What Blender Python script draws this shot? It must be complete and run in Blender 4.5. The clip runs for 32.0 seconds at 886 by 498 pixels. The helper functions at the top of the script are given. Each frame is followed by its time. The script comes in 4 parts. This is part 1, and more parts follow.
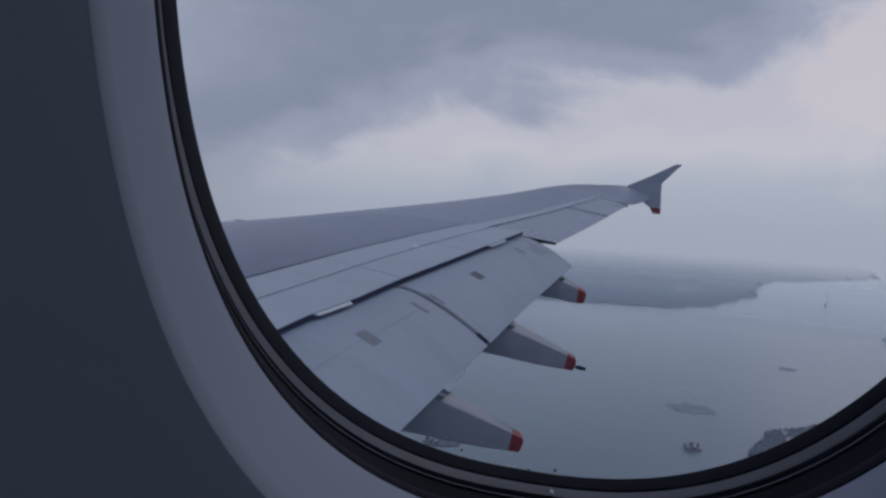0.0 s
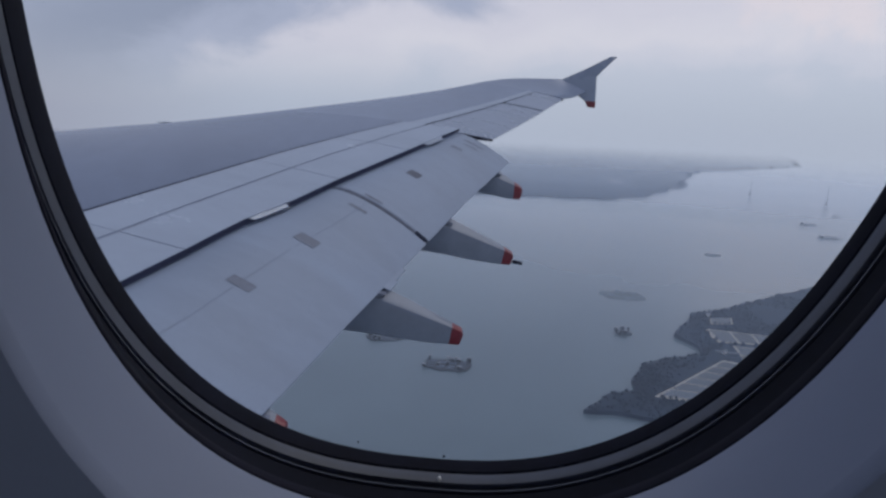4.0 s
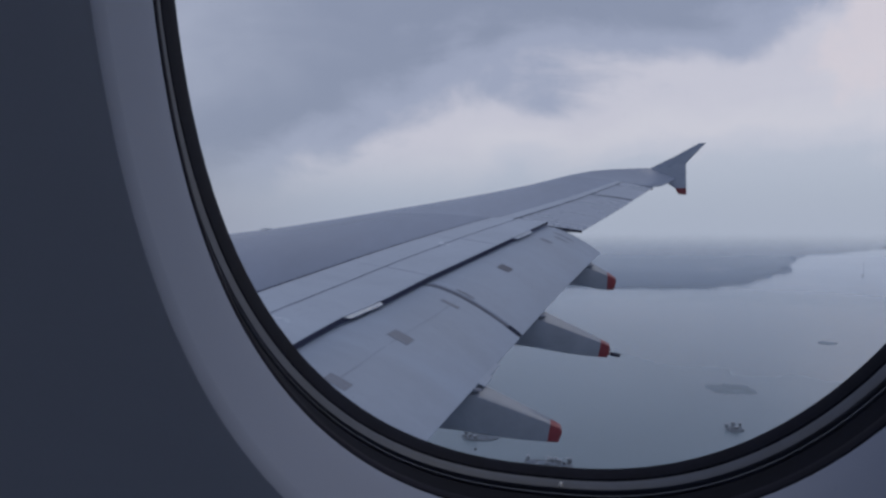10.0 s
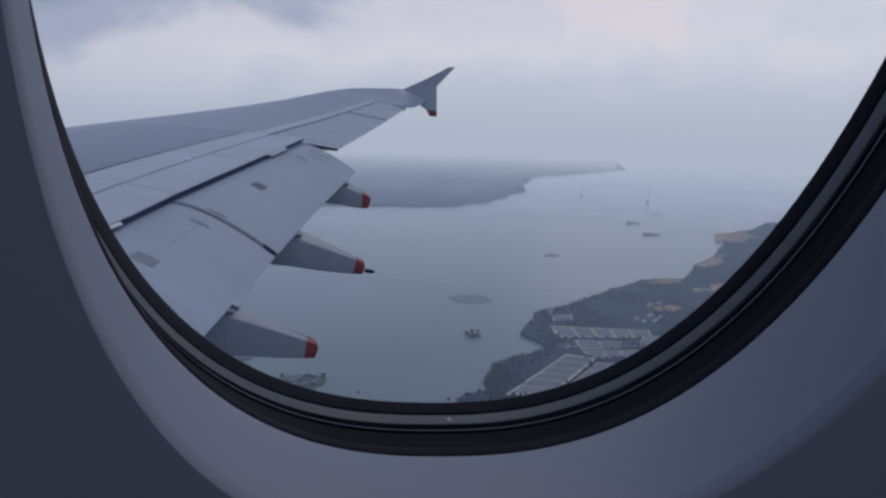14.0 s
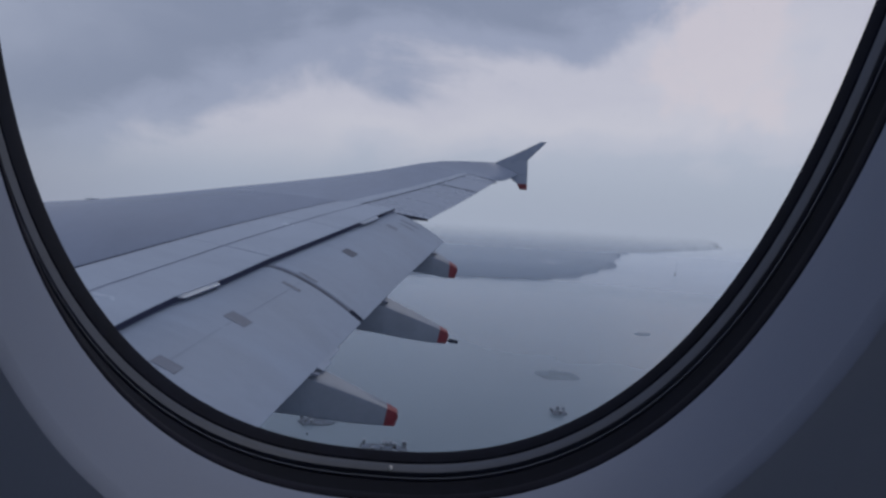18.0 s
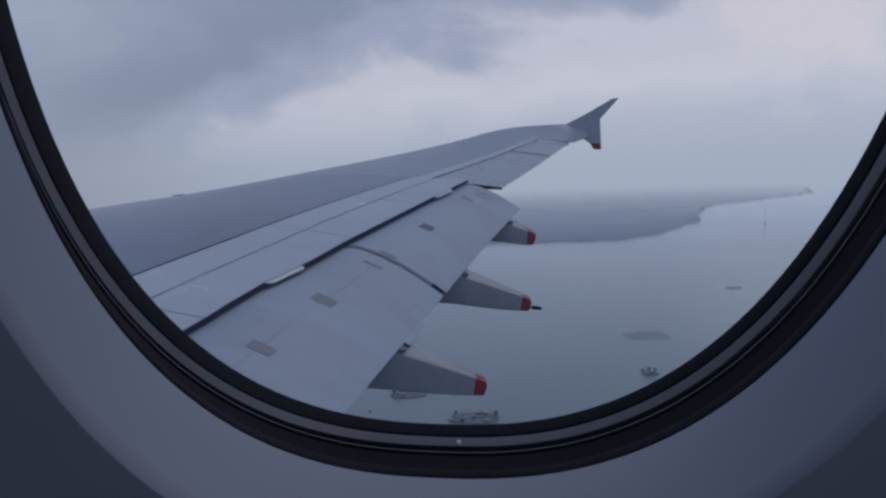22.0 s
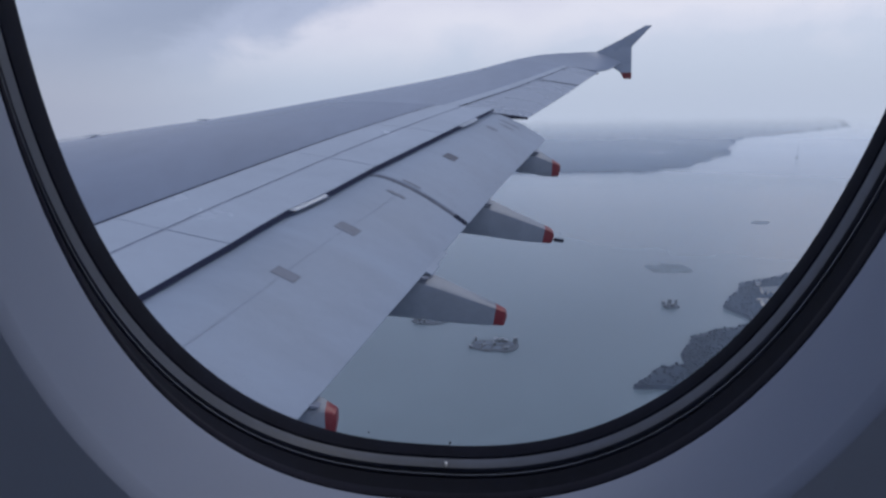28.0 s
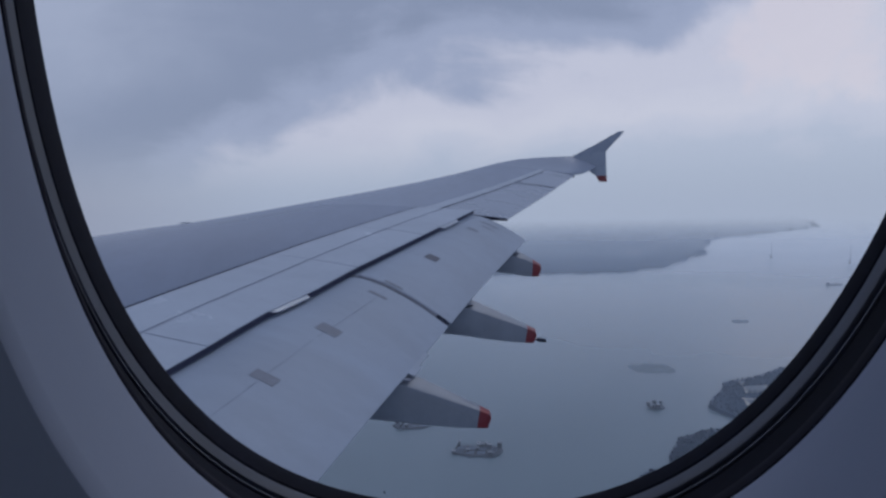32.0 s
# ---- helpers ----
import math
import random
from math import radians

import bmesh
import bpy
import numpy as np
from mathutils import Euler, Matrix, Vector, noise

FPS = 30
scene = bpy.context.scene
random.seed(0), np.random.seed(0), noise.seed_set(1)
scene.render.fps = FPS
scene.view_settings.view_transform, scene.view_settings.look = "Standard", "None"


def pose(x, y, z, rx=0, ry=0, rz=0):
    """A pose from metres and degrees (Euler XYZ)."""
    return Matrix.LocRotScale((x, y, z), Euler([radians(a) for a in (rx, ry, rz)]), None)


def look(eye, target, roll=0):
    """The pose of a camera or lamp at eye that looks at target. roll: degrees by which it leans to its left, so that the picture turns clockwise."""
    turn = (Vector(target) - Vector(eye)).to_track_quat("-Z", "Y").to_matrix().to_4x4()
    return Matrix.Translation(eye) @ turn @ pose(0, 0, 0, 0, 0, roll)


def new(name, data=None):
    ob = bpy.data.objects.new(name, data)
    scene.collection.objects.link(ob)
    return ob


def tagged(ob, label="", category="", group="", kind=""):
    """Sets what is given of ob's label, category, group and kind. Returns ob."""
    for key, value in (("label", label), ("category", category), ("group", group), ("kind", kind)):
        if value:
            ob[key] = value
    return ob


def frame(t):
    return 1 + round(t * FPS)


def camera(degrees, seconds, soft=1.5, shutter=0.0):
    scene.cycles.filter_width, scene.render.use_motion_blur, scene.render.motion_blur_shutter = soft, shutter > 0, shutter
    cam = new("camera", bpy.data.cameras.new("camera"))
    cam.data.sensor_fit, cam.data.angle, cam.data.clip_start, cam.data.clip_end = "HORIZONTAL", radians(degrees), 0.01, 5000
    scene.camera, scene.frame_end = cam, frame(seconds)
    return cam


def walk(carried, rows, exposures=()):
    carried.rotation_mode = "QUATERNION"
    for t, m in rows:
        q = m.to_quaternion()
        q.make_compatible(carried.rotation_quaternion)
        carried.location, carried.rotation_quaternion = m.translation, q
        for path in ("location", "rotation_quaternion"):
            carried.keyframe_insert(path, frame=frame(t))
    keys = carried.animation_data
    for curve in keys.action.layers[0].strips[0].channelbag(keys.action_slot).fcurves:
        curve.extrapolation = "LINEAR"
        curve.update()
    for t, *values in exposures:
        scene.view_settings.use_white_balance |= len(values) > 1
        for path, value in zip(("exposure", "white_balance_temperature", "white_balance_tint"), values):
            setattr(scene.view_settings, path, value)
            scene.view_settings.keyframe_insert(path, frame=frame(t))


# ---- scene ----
cam = camera(63.3, 32.0, soft=2.7)
PATH = [
    (0, pose(-0.0246, -0.2090, -0.0275, 88.024, -3.310, 5.126)),
    (0.5, pose(-0.0231, -0.2079, -0.0275, 87.480, -2.570, 6.141)),
    (1, pose(-0.0248, -0.2150, -0.0221, 87.190, -1.952, 5.415)),
    (1.5, pose(-0.0367, -0.2067, -0.0319, 87.060, -2.511, 4.227)),
    (2, pose(-0.0287, -0.2019, -0.0308, 86.450, -2.550, 2.191)),
    (2.5, pose(-0.0176, -0.2030, -0.0260, 84.569, -2.597, -0.369)),
    (4.5, pose(-0.0034, -0.2215, 0.0251, 79.735, -2.169, 0.190)),
    (5, pose(-0.0001, -0.2276, 0.0187, 81.210, -1.791, -0.009)),
    (5.5, pose(0.0002, -0.2317, -0.0019, 83.917, -0.752, 1.302)),
    (6, pose(0.0093, -0.2258, -0.0102, 87.650, 0.651, 4.200)),
    (6.5, pose(-0.0011, -0.2234, -0.0115, 87.468, 1.386, 3.801)),
    (7, pose(-0.0067, -0.2272, -0.0146, 87.605, 0.326, 4.928)),
    (7.5, pose(-0.0087, -0.2158, -0.0219, 86.864, -0.121, 6.670)),
    (8, pose(-0.0111, -0.2248, -0.0215, 85.314, 0.086, 7.800)),
    (8.5, pose(-0.0044, -0.2266, -0.0220, 86.990, -0.192, 8.396)),
    (9, pose(0.0137, -0.2164, -0.0195, 86.724, 0.079, 10.810)),
    (9.5, pose(0.0046, -0.2283, -0.0176, 87.291, 0.567, 10.677)),
    (10, pose(-0.0130, -0.2264, -0.0192, 87.638, 0.524, 7.099)),
    (10.5, pose(-0.0137, -0.2174, -0.0189, 86.373, 0.043, 1.518)),
    (11, pose(-0.0140, -0.2135, -0.0173, 87.034, -0.456, -3.554)),
    (11.5, pose(-0.0301, -0.2225, -0.0118, 87.629, -1.229, -7.354)),
    (12, pose(-0.0476, -0.2222, -0.0093, 86.235, -1.751, -9.818)),
    (12.5, pose(-0.0522, -0.2179, -0.0025, 83.785, -1.581, -11.866)),
    (13, pose(-0.0623, -0.2154, -0.0050, 82.422, -1.328, -12.902)),
    (13.5, pose(-0.0646, -0.2114, -0.0074, 81.849, -1.209, -13.144)),
    (14, pose(-0.0646, -0.2042, -0.0150, 81.275, -1.403, -12.216)),
    (14.5, pose(-0.0668, -0.2098, -0.0124, 81.989, -1.258, -11.366)),
    (16.5, pose(-0.0562, -0.2067, -0.0229, 82.192, -0.803, -9.862)),
    (17, pose(-0.0380, -0.2330, -0.0193, 84.428, -0.356, -3.334)),
    (17.5, pose(-0.0205, -0.2318, -0.0182, 86.277, -1.595, -3.758)),
    (18, pose(-0.0114, -0.2263, -0.0190, 86.702, -2.857, -5.031)),
    (18.5, pose(-0.0142, -0.2165, -0.0231, 85.966, -2.916, -5.801)),
    (19, pose(-0.0174, -0.2082, -0.0257, 83.351, -2.309, -4.606)),
    (19.5, pose(-0.0249, -0.2051, -0.0278, 83.601, -2.198, -3.812)),
    (20, pose(-0.0220, -0.2130, -0.0245, 85.468, -1.586, -3.091)),
    (20.5, pose(-0.0166, -0.2082, -0.0268, 85.952, -1.185, -3.250)),
    (21, pose(-0.0067, -0.2065, -0.0252, 84.938, -0.177, -2.322)),
    (21.5, pose(0.0002, -0.2096, -0.0237, 84.288, 1.034, -0.400)),
    (22, pose(-0.0009, -0.2082, -0.0235, 84.302, 2.046, 0.802)),
    (22.5, pose(0.0030, -0.2023, -0.0252, 83.978, 2.447, 0.308)),
    (23, pose(0.0010, -0.2052, -0.0237, 83.499, 2.299, -0.052)),
    (23.5, pose(0.0019, -0.2076, -0.0236, 83.160, 2.043, -0.349)),
    (24, pose(0.0024, -0.2257, 0.0083, 81.713, 2.211, -0.768)),
    (24.5, pose(0.0085, -0.2190, 0.0102, 77.446, 1.478, -5.914)),
    (26.5, pose(0.0070, -0.2239, 0.0208, 77.085, -0.325, -8.238)),
    (27, pose(-0.0008, -0.2250, 0.0265, 78.409, 0.333, -3.488)),
    (27.5, pose(-0.0004, -0.2305, 0.0305, 79.088, 0.726, 0.681)),
    (28, pose(0.0137, -0.2282, 0.0281, 78.647, 1.135, 2.806)),
    (28.5, pose(0.0157, -0.2283, 0.0306, 77.807, 1.073, 3.048)),
    (29, pose(0.0180, -0.2248, 0.0283, 77.922, 0.742, 2.581)),
    (29.5, pose(0.0167, -0.2194, 0.0241, 77.839, 0.230, 2.278)),
    (30, pose(0.0143, -0.2179, 0.0210, 77.668, -0.165, 2.540)),
    (30.5, pose(0.0140, -0.2183, 0.0222, 77.793, -0.359, 3.084)),
    (31, pose(0.0156, -0.2190, 0.0123, 80.138, -0.096, 2.745)),
    (31.5, pose(0.0039, -0.2122, -0.0002, 83.934, 0.590, 1.752)),
    (32, pose(-0.0040, -0.2178, 0.0006, 86.686, 1.430, 1.261)),
]
walk(cam, PATH, exposures=[(0, -0.20, 6740, 10), (2, -0.12, 6740, 10), (5, 0.13, 6740, 10), (6, -0.10, 6740, 10), (7, -0.15, 6740, 10), (9, -0.05, 6740, 10), (10, -0.04, 6720, 10), (11, -0.11, 6690, 10), (12, -0.25, 6640, 10), (13, -0.06, 6690, 10), (14, 0.06, 6740, 10), (17, 0.06, 6690, 10), (18, -0.15, 6640, 10), (20, -0.03, 6590, 10), (21, -0.13, 6540, 10), (24, 0.00, 6540, 10), (27, 0.42, 6690, 10), (28, 0.31, 6560, 10), (30, 0.29, 6520, 10), (31, 0.30, 6520, 10), (32, -0.06, 6310, 10)])

# place and turn of the cabin window
WIN_AT = (0.0123, 0.0014, 0.0617)
WIN_LEAN, WIN_TURN, WIN_TILT = 20.865, 1.923, 5.951
WIN_TALL, WIN_SQ = 1.4072, 2.4183
BANK = -1.30

# ---- world, sky and light ----
def nodes_of(tree):
    tree.nodes.clear()
    def add(kind, **inputs):
        n = tree.nodes.new(kind)
        for key, value in inputs.items():
            n.inputs[key.replace("_", " ")].default_value = value
        return n
    return add, tree.links.new


SKY_SHIFT = (0.35, 0.1, 0.0)
world = bpy.data.worlds.new("sky")
scene.world = world
world.use_nodes = True
add, link = nodes_of(world.node_tree)
out = add("ShaderNodeOutputWorld")
sky = add("ShaderNodeTexSky")
sky.sky_type, sky.sun_disc = "NISHITA", False
sky.sun_elevation, sky.sun_rotation = radians(58), radians(60)
clear = add("ShaderNodeBackground", Strength=0.10)
link(sky.outputs[0], clear.inputs[0])
place = add("ShaderNodeTexCoord")
split = add("ShaderNodeSeparateXYZ")
link(place.outputs["Generated"], split.inputs[0])
spread = add("ShaderNodeMapping")
spread.inputs["Scale"].default_value = (1.0, 1.0, 2.2)
spread.inputs["Location"].default_value = SKY_SHIFT
link(place.outputs["Generated"], spread.inputs[0])
big = add("ShaderNodeTexNoise", Scale=1.7, Detail=3.0, Roughness=0.5, Distortion=0.3)
mid = add("ShaderNodeTexNoise", Scale=5.5, Detail=8.0, Roughness=0.56, Distortion=0.5)
for n in (big, mid):
    link(spread.outputs[0], n.inputs["Vector"])


def sum_up(first, second, factor, offset):
    n = add("ShaderNodeMath")
    n.operation = "MULTIPLY_ADD"
    n.inputs[1].default_value = factor
    link(second, n.inputs[0])
    m = add("ShaderNodeMath")
    m.operation = "ADD"
    m.inputs[1].default_value = offset
    link(first, m.inputs[0])
    link(m.outputs[0], n.inputs[2])
    return n.outputs[0]


# the height in the sky, pushed up and down by the clouds, picks the colour: blue haze, pale deck, dark overcast
height = sum_up(split.outputs[2], big.outputs[0], 0.46, -0.23)
height = sum_up(height, mid.outputs[0], 0.21, -0.105)
ahead = add("ShaderNodeMath")
ahead.operation = "MINIMUM"
ahead.inputs[1].default_value = 0.10
link(split.outputs[0], ahead.inputs[0])
height = sum_up(height, ahead.outputs[0], -0.50, 0.0)
# far ahead the overcast hangs lower
gloom = add("ShaderNodeMath")
gloom.operation = "ADD"
gloom.inputs[1].default_value = 0.34
link(split.outputs[0], gloom.inputs[0])
lower_deck = add("ShaderNodeMath")
lower_deck.operation = "MINIMUM"
lower_deck.inputs[1].default_value = 0.0
link(gloom.outputs[0], lower_deck.inputs[0])
height = sum_up(height, lower_deck.outputs[0], -0.45, 0.0)
# billows along the deck's edge
puff = add("ShaderNodeTexNoise", Scale=16.0, Detail=6.0, Roughness=0.55)
link(place.outputs["Generated"], puff.inputs["Vector"])
height = sum_up(height, puff.outputs[0], 0.09, -0.045)
# one heavier bank of cloud hangs over the wing-tip
mass = add("ShaderNodeMapping")
mass.vector_type = "TEXTURE"
mass.inputs["Location"].default_value = (0.20, 0.0, 0.272)
mass.inputs["Scale"].default_value = (0.20, 1000.0, 0.088)
link(place.outputs["Generated"], mass.inputs[0])
reach = add("ShaderNodeVectorMath")
reach.operation = "LENGTH"
link(mass.outputs[0], reach.inputs[0])
heavy = add("ShaderNodeMapRange")
heavy.interpolation_type = "SMOOTHSTEP"
heavy.inputs["From Min"].default_value, heavy.inputs["From Max"].default_value = 0.25, 1.15
heavy.inputs["To Min"].default_value, heavy.inputs["To Max"].default_value = 0.10, 0.0
link(sum_up(reach.outputs["Value"], puff.outputs[0], 1.1, -0.55), heavy.inputs[0])
height = sum_up(height, heavy.outputs[0], 1.0, 0.0)
ramp = add("ShaderNodeValToRGB")
ramp.color_ramp.interpolation = "EASE"
STEPS = ((0.0, (0.52, 0.555, 0.66)), (0.04, (0.58, 0.595, 0.69)), (0.09, (0.63, 0.63, 0.71)), (0.165, (0.60, 0.60, 0.69)), (0.24, (0.36, 0.40, 0.53)), (0.33, (0.268, 0.308, 0.42)), (0.75, (0.42, 0.46, 0.58)))
for i, (at, colour) in enumerate(STEPS):
    el = ramp.color_ramp.elements[i] if i < 2 else ramp.color_ramp.elements.new(at)
    el.position, el.color = at, (*colour, 1)
link(height, ramp.inputs[0])
# near the horizon the clouds melt into haze
low = add("ShaderNodeMapRange")
low.interpolation_type = "SMOOTHSTEP"
low.inputs["From Min"].default_value, low.inputs["From Max"].default_value = 0.01, 0.12
low.inputs["To Min"].default_value, low.inputs["To Max"].default_value = 1.0, 0.0
link(split.outputs[2], low.inputs[0])
melt = add("ShaderNodeMixRGB")
# a darker rain bank stands in the haze ahead of the wing
bank = add("ShaderNodeMapRange")
bank.interpolation_type = "SMOOTHSTEP"
bank.inputs["From Min"].default_value, bank.inputs["From Max"].default_value = -0.56, -0.20
bank.inputs["To Min"].default_value, bank.inputs["To Max"].default_value = 1.0, 0.0
link(split.outputs[0], bank.inputs[0])
murk = add("ShaderNodeMixRGB")
murk.inputs[1].default_value = (0.415, 0.475, 0.595, 1)
murk.inputs[2].default_value = (0.325, 0.355, 0.455, 1)
link(bank.outputs[0], murk.inputs[0])
link(murk.outputs[0], melt.inputs[2])
link(low.outputs[0], melt.inputs[0])
link(ramp.outputs[0], melt.inputs[1])
deck = add("ShaderNodeBackground", Strength=1.0)
# one warm cumulus tower stands clear of the deck
away = add("ShaderNodeVectorMath")
away.operation = "DISTANCE"
away.inputs[1].default_value = (0.435, 0.88, 0.215)
link(place.outputs["Generated"], away.inputs[0])
tower = add("ShaderNodeMapRange")
tower.interpolation_type = "SMOOTHSTEP"
tower.inputs["From Min"].default_value, tower.inputs["From Max"].default_value = 0.05, 0.11
tower.inputs["To Min"].default_value, tower.inputs["To Max"].default_value = 0.6, 0.0
link(sum_up(away.outputs["Value"], puff.outputs[0], -0.22, 0.11), tower.inputs[0])
warm = add("ShaderNodeMixRGB")
warm.inputs[2].default_value = (0.74, 0.67, 0.71, 1)
link(tower.outputs[0], warm.inputs[0])
link(melt.outputs[0], warm.inputs[1])
link(warm.outputs[0], deck.inputs[0])
both = add("ShaderNodeMixShader", Fac=0.93)
link(clear.outputs[0], both.inputs[1])
link(deck.outputs[0], both.inputs[2])
link(both.outputs[0], out.inputs[0])

sun_data = bpy.data.lights.new("sun", "SUN")
sun_data.energy, sun_data.angle, sun_data.color = 0.5, radians(25), (1.0, 0.95, 0.88)
sun = new("sun", sun_data)
sun.matrix_world = look((0, 0, 0), (-math.sin(radians(60)) * math.cos(radians(58)), -math.cos(radians(60)) * math.cos(radians(58)), -math.sin(radians(58))))


FAR_DAYLIGHT = 1.5  # watts through each window on the far side of the cabin


# ---- materials ----
def paint(name, colour, rough=0.5, metal=0.0, grain=40.0, vary=0.08, stain=0.8, stain_vary=0.12, bump=0.05, bump_dist=0.002, coat=0.0, coat_ior=1.5, spec=0.5, rand=0.0, stretch=(1, 1, 1)):
    m = bpy.data.materials.new(name)
    m.use_nodes = True
    add, link = nodes_of(m.node_tree)
    out = add("ShaderNodeOutputMaterial")
    b = add("ShaderNodeBsdfPrincipled", Roughness=rough, Metallic=metal)
    b.inputs["Coat Weight"].default_value = coat
    b.inputs["Coat IOR"].default_value = coat_ior
    b.inputs["Coat Roughness"].default_value = 0.06
    b.inputs["Specular IOR Level"].default_value = spec
    link(b.outputs[0], out.inputs[0])
    pos = add("ShaderNodeTexCoord")
    mp = add("ShaderNodeMapping")
    mp.inputs["Scale"].default_value = stretch
    link(pos.outputs["Object"], mp.inputs[0])
    fine = add("ShaderNodeTexNoise", Scale=grain, Detail=5.0, Roughness=0.6)
    wide = add("ShaderNodeTexNoise", Scale=stain, Detail=6.0, Roughness=0.65, Distortion=0.4)
    link(mp.outputs[0], fine.inputs["Vector"])
    link(mp.outputs[0], wide.inputs["Vector"])
    f = add("ShaderNodeMapRange")
    f.inputs["To Min"].default_value, f.inputs["To Max"].default_value = 1 - vary, 1 + vary
    link(fine.outputs[0], f.inputs[0])
    w = add("ShaderNodeMapRange")
    w.inputs["From Min"].default_value, w.inputs["From Max"].default_value = 0.3, 0.7
    w.inputs["To Min"].default_value, w.inputs["To Max"].default_value = 1 - stain_vary, 1 + stain_vary
    link(wide.outputs[0], w.inputs[0])
    mul = add("ShaderNodeMath")
    mul.operation = "MULTIPLY"
    link(f.outputs[0], mul.inputs[0])
    link(w.outputs[0], mul.inputs[1])
    last = mul.outputs[0]
    if rand:
        info = add("ShaderNodeObjectInfo")
        r = add("ShaderNodeMapRange")
        r.inputs["To Min"].default_value, r.inputs["To Max"].default_value = 1 - rand, 1 + rand
        link(info.outputs["Random"], r.inputs[0])
        mul2 = add("ShaderNodeMath")
        mul2.operation = "MULTIPLY"
        link(last, mul2.inputs[0])
        link(r.outputs[0], mul2.inputs[1])
        last = mul2.outputs[0]
    tone = add("ShaderNodeVectorMath")
    tone.operation = "SCALE"
    tone.inputs[0].default_value = colour
    link(last, tone.inputs["Scale"])
    link(tone.outputs[0], b.inputs["Base Color"])
    if bump:
        bp = add("ShaderNodeBump", Strength=bump, Distance=bump_dist)
        link(fine.outputs[0], bp.inputs["Height"])
        link(bp.outputs[0], b.inputs["Normal"])
    rr = add("ShaderNodeMapRange")
    rr.inputs["To Min"].default_value, rr.inputs["To Max"].default_value = max(rough - 0.1, 0.02), min(rough + 0.1, 1)
    link(wide.outputs[0], rr.inputs[0])
    link(rr.outputs[0], b.inputs["Roughness"])
    return m


def pane_glass(name):
    m = bpy.data.materials.new(name)
    m.use_nodes = True
    add, link = nodes_of(m.node_tree)
    out = add("ShaderNodeOutputMaterial")
    clear = add("ShaderNodeBsdfTransparent")
    clear.inputs[0].default_value = (0.97, 0.98, 1.0, 1)
    gloss = add("ShaderNodeBsdfGlossy", Roughness=0.12)
    edge = add("ShaderNodeFresnel", IOR=1.08)
    mix = add("ShaderNodeMixShader")
    link(edge.outputs[0], mix.inputs[0])
    link(clear.outputs[0], mix.inputs[1])
    link(gloss.outputs[0], mix.inputs[2])
    link(mix.outputs[0], out.inputs[0])
    m.surface_render_method = "BLENDED"
    return m


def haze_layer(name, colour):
    """A flat sheet painted as haze: its opacity rises with distance from the aircraft."""
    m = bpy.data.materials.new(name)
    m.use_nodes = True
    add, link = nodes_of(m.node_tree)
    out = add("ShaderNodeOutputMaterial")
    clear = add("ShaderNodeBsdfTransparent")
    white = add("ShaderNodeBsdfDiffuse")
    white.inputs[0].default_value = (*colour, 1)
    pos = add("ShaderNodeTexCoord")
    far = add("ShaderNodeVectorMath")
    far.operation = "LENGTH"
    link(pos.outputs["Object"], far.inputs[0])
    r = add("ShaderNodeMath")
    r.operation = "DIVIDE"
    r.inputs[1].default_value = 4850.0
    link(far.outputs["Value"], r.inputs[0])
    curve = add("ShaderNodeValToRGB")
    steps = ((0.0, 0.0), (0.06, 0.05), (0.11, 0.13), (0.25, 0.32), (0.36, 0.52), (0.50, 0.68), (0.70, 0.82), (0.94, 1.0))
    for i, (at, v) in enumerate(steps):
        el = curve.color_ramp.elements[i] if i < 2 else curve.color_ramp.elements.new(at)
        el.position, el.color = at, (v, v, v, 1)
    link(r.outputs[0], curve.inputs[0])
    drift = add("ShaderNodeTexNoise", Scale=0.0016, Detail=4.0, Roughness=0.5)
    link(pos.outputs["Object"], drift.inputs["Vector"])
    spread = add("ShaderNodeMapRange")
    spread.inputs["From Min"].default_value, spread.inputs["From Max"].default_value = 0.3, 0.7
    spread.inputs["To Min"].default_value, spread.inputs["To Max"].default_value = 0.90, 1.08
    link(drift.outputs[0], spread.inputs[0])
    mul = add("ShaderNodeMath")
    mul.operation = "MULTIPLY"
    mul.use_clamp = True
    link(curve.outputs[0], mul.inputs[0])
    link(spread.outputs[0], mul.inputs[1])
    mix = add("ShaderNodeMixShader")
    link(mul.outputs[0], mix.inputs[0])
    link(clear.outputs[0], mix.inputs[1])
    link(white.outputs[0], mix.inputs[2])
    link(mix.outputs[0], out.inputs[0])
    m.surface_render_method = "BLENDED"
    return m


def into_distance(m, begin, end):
    """Imitates haze: fades a material to clear with distance, so the sky shows through."""
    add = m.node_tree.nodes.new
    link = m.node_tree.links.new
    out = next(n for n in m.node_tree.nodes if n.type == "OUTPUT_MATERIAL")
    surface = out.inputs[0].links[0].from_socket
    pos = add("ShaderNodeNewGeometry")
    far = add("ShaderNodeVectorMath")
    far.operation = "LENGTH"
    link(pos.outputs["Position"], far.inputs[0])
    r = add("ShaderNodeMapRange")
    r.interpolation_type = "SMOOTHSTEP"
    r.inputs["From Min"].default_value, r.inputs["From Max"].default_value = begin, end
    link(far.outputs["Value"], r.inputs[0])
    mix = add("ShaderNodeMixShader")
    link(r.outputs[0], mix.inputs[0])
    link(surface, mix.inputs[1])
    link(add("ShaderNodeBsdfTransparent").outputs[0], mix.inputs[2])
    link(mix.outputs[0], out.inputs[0])


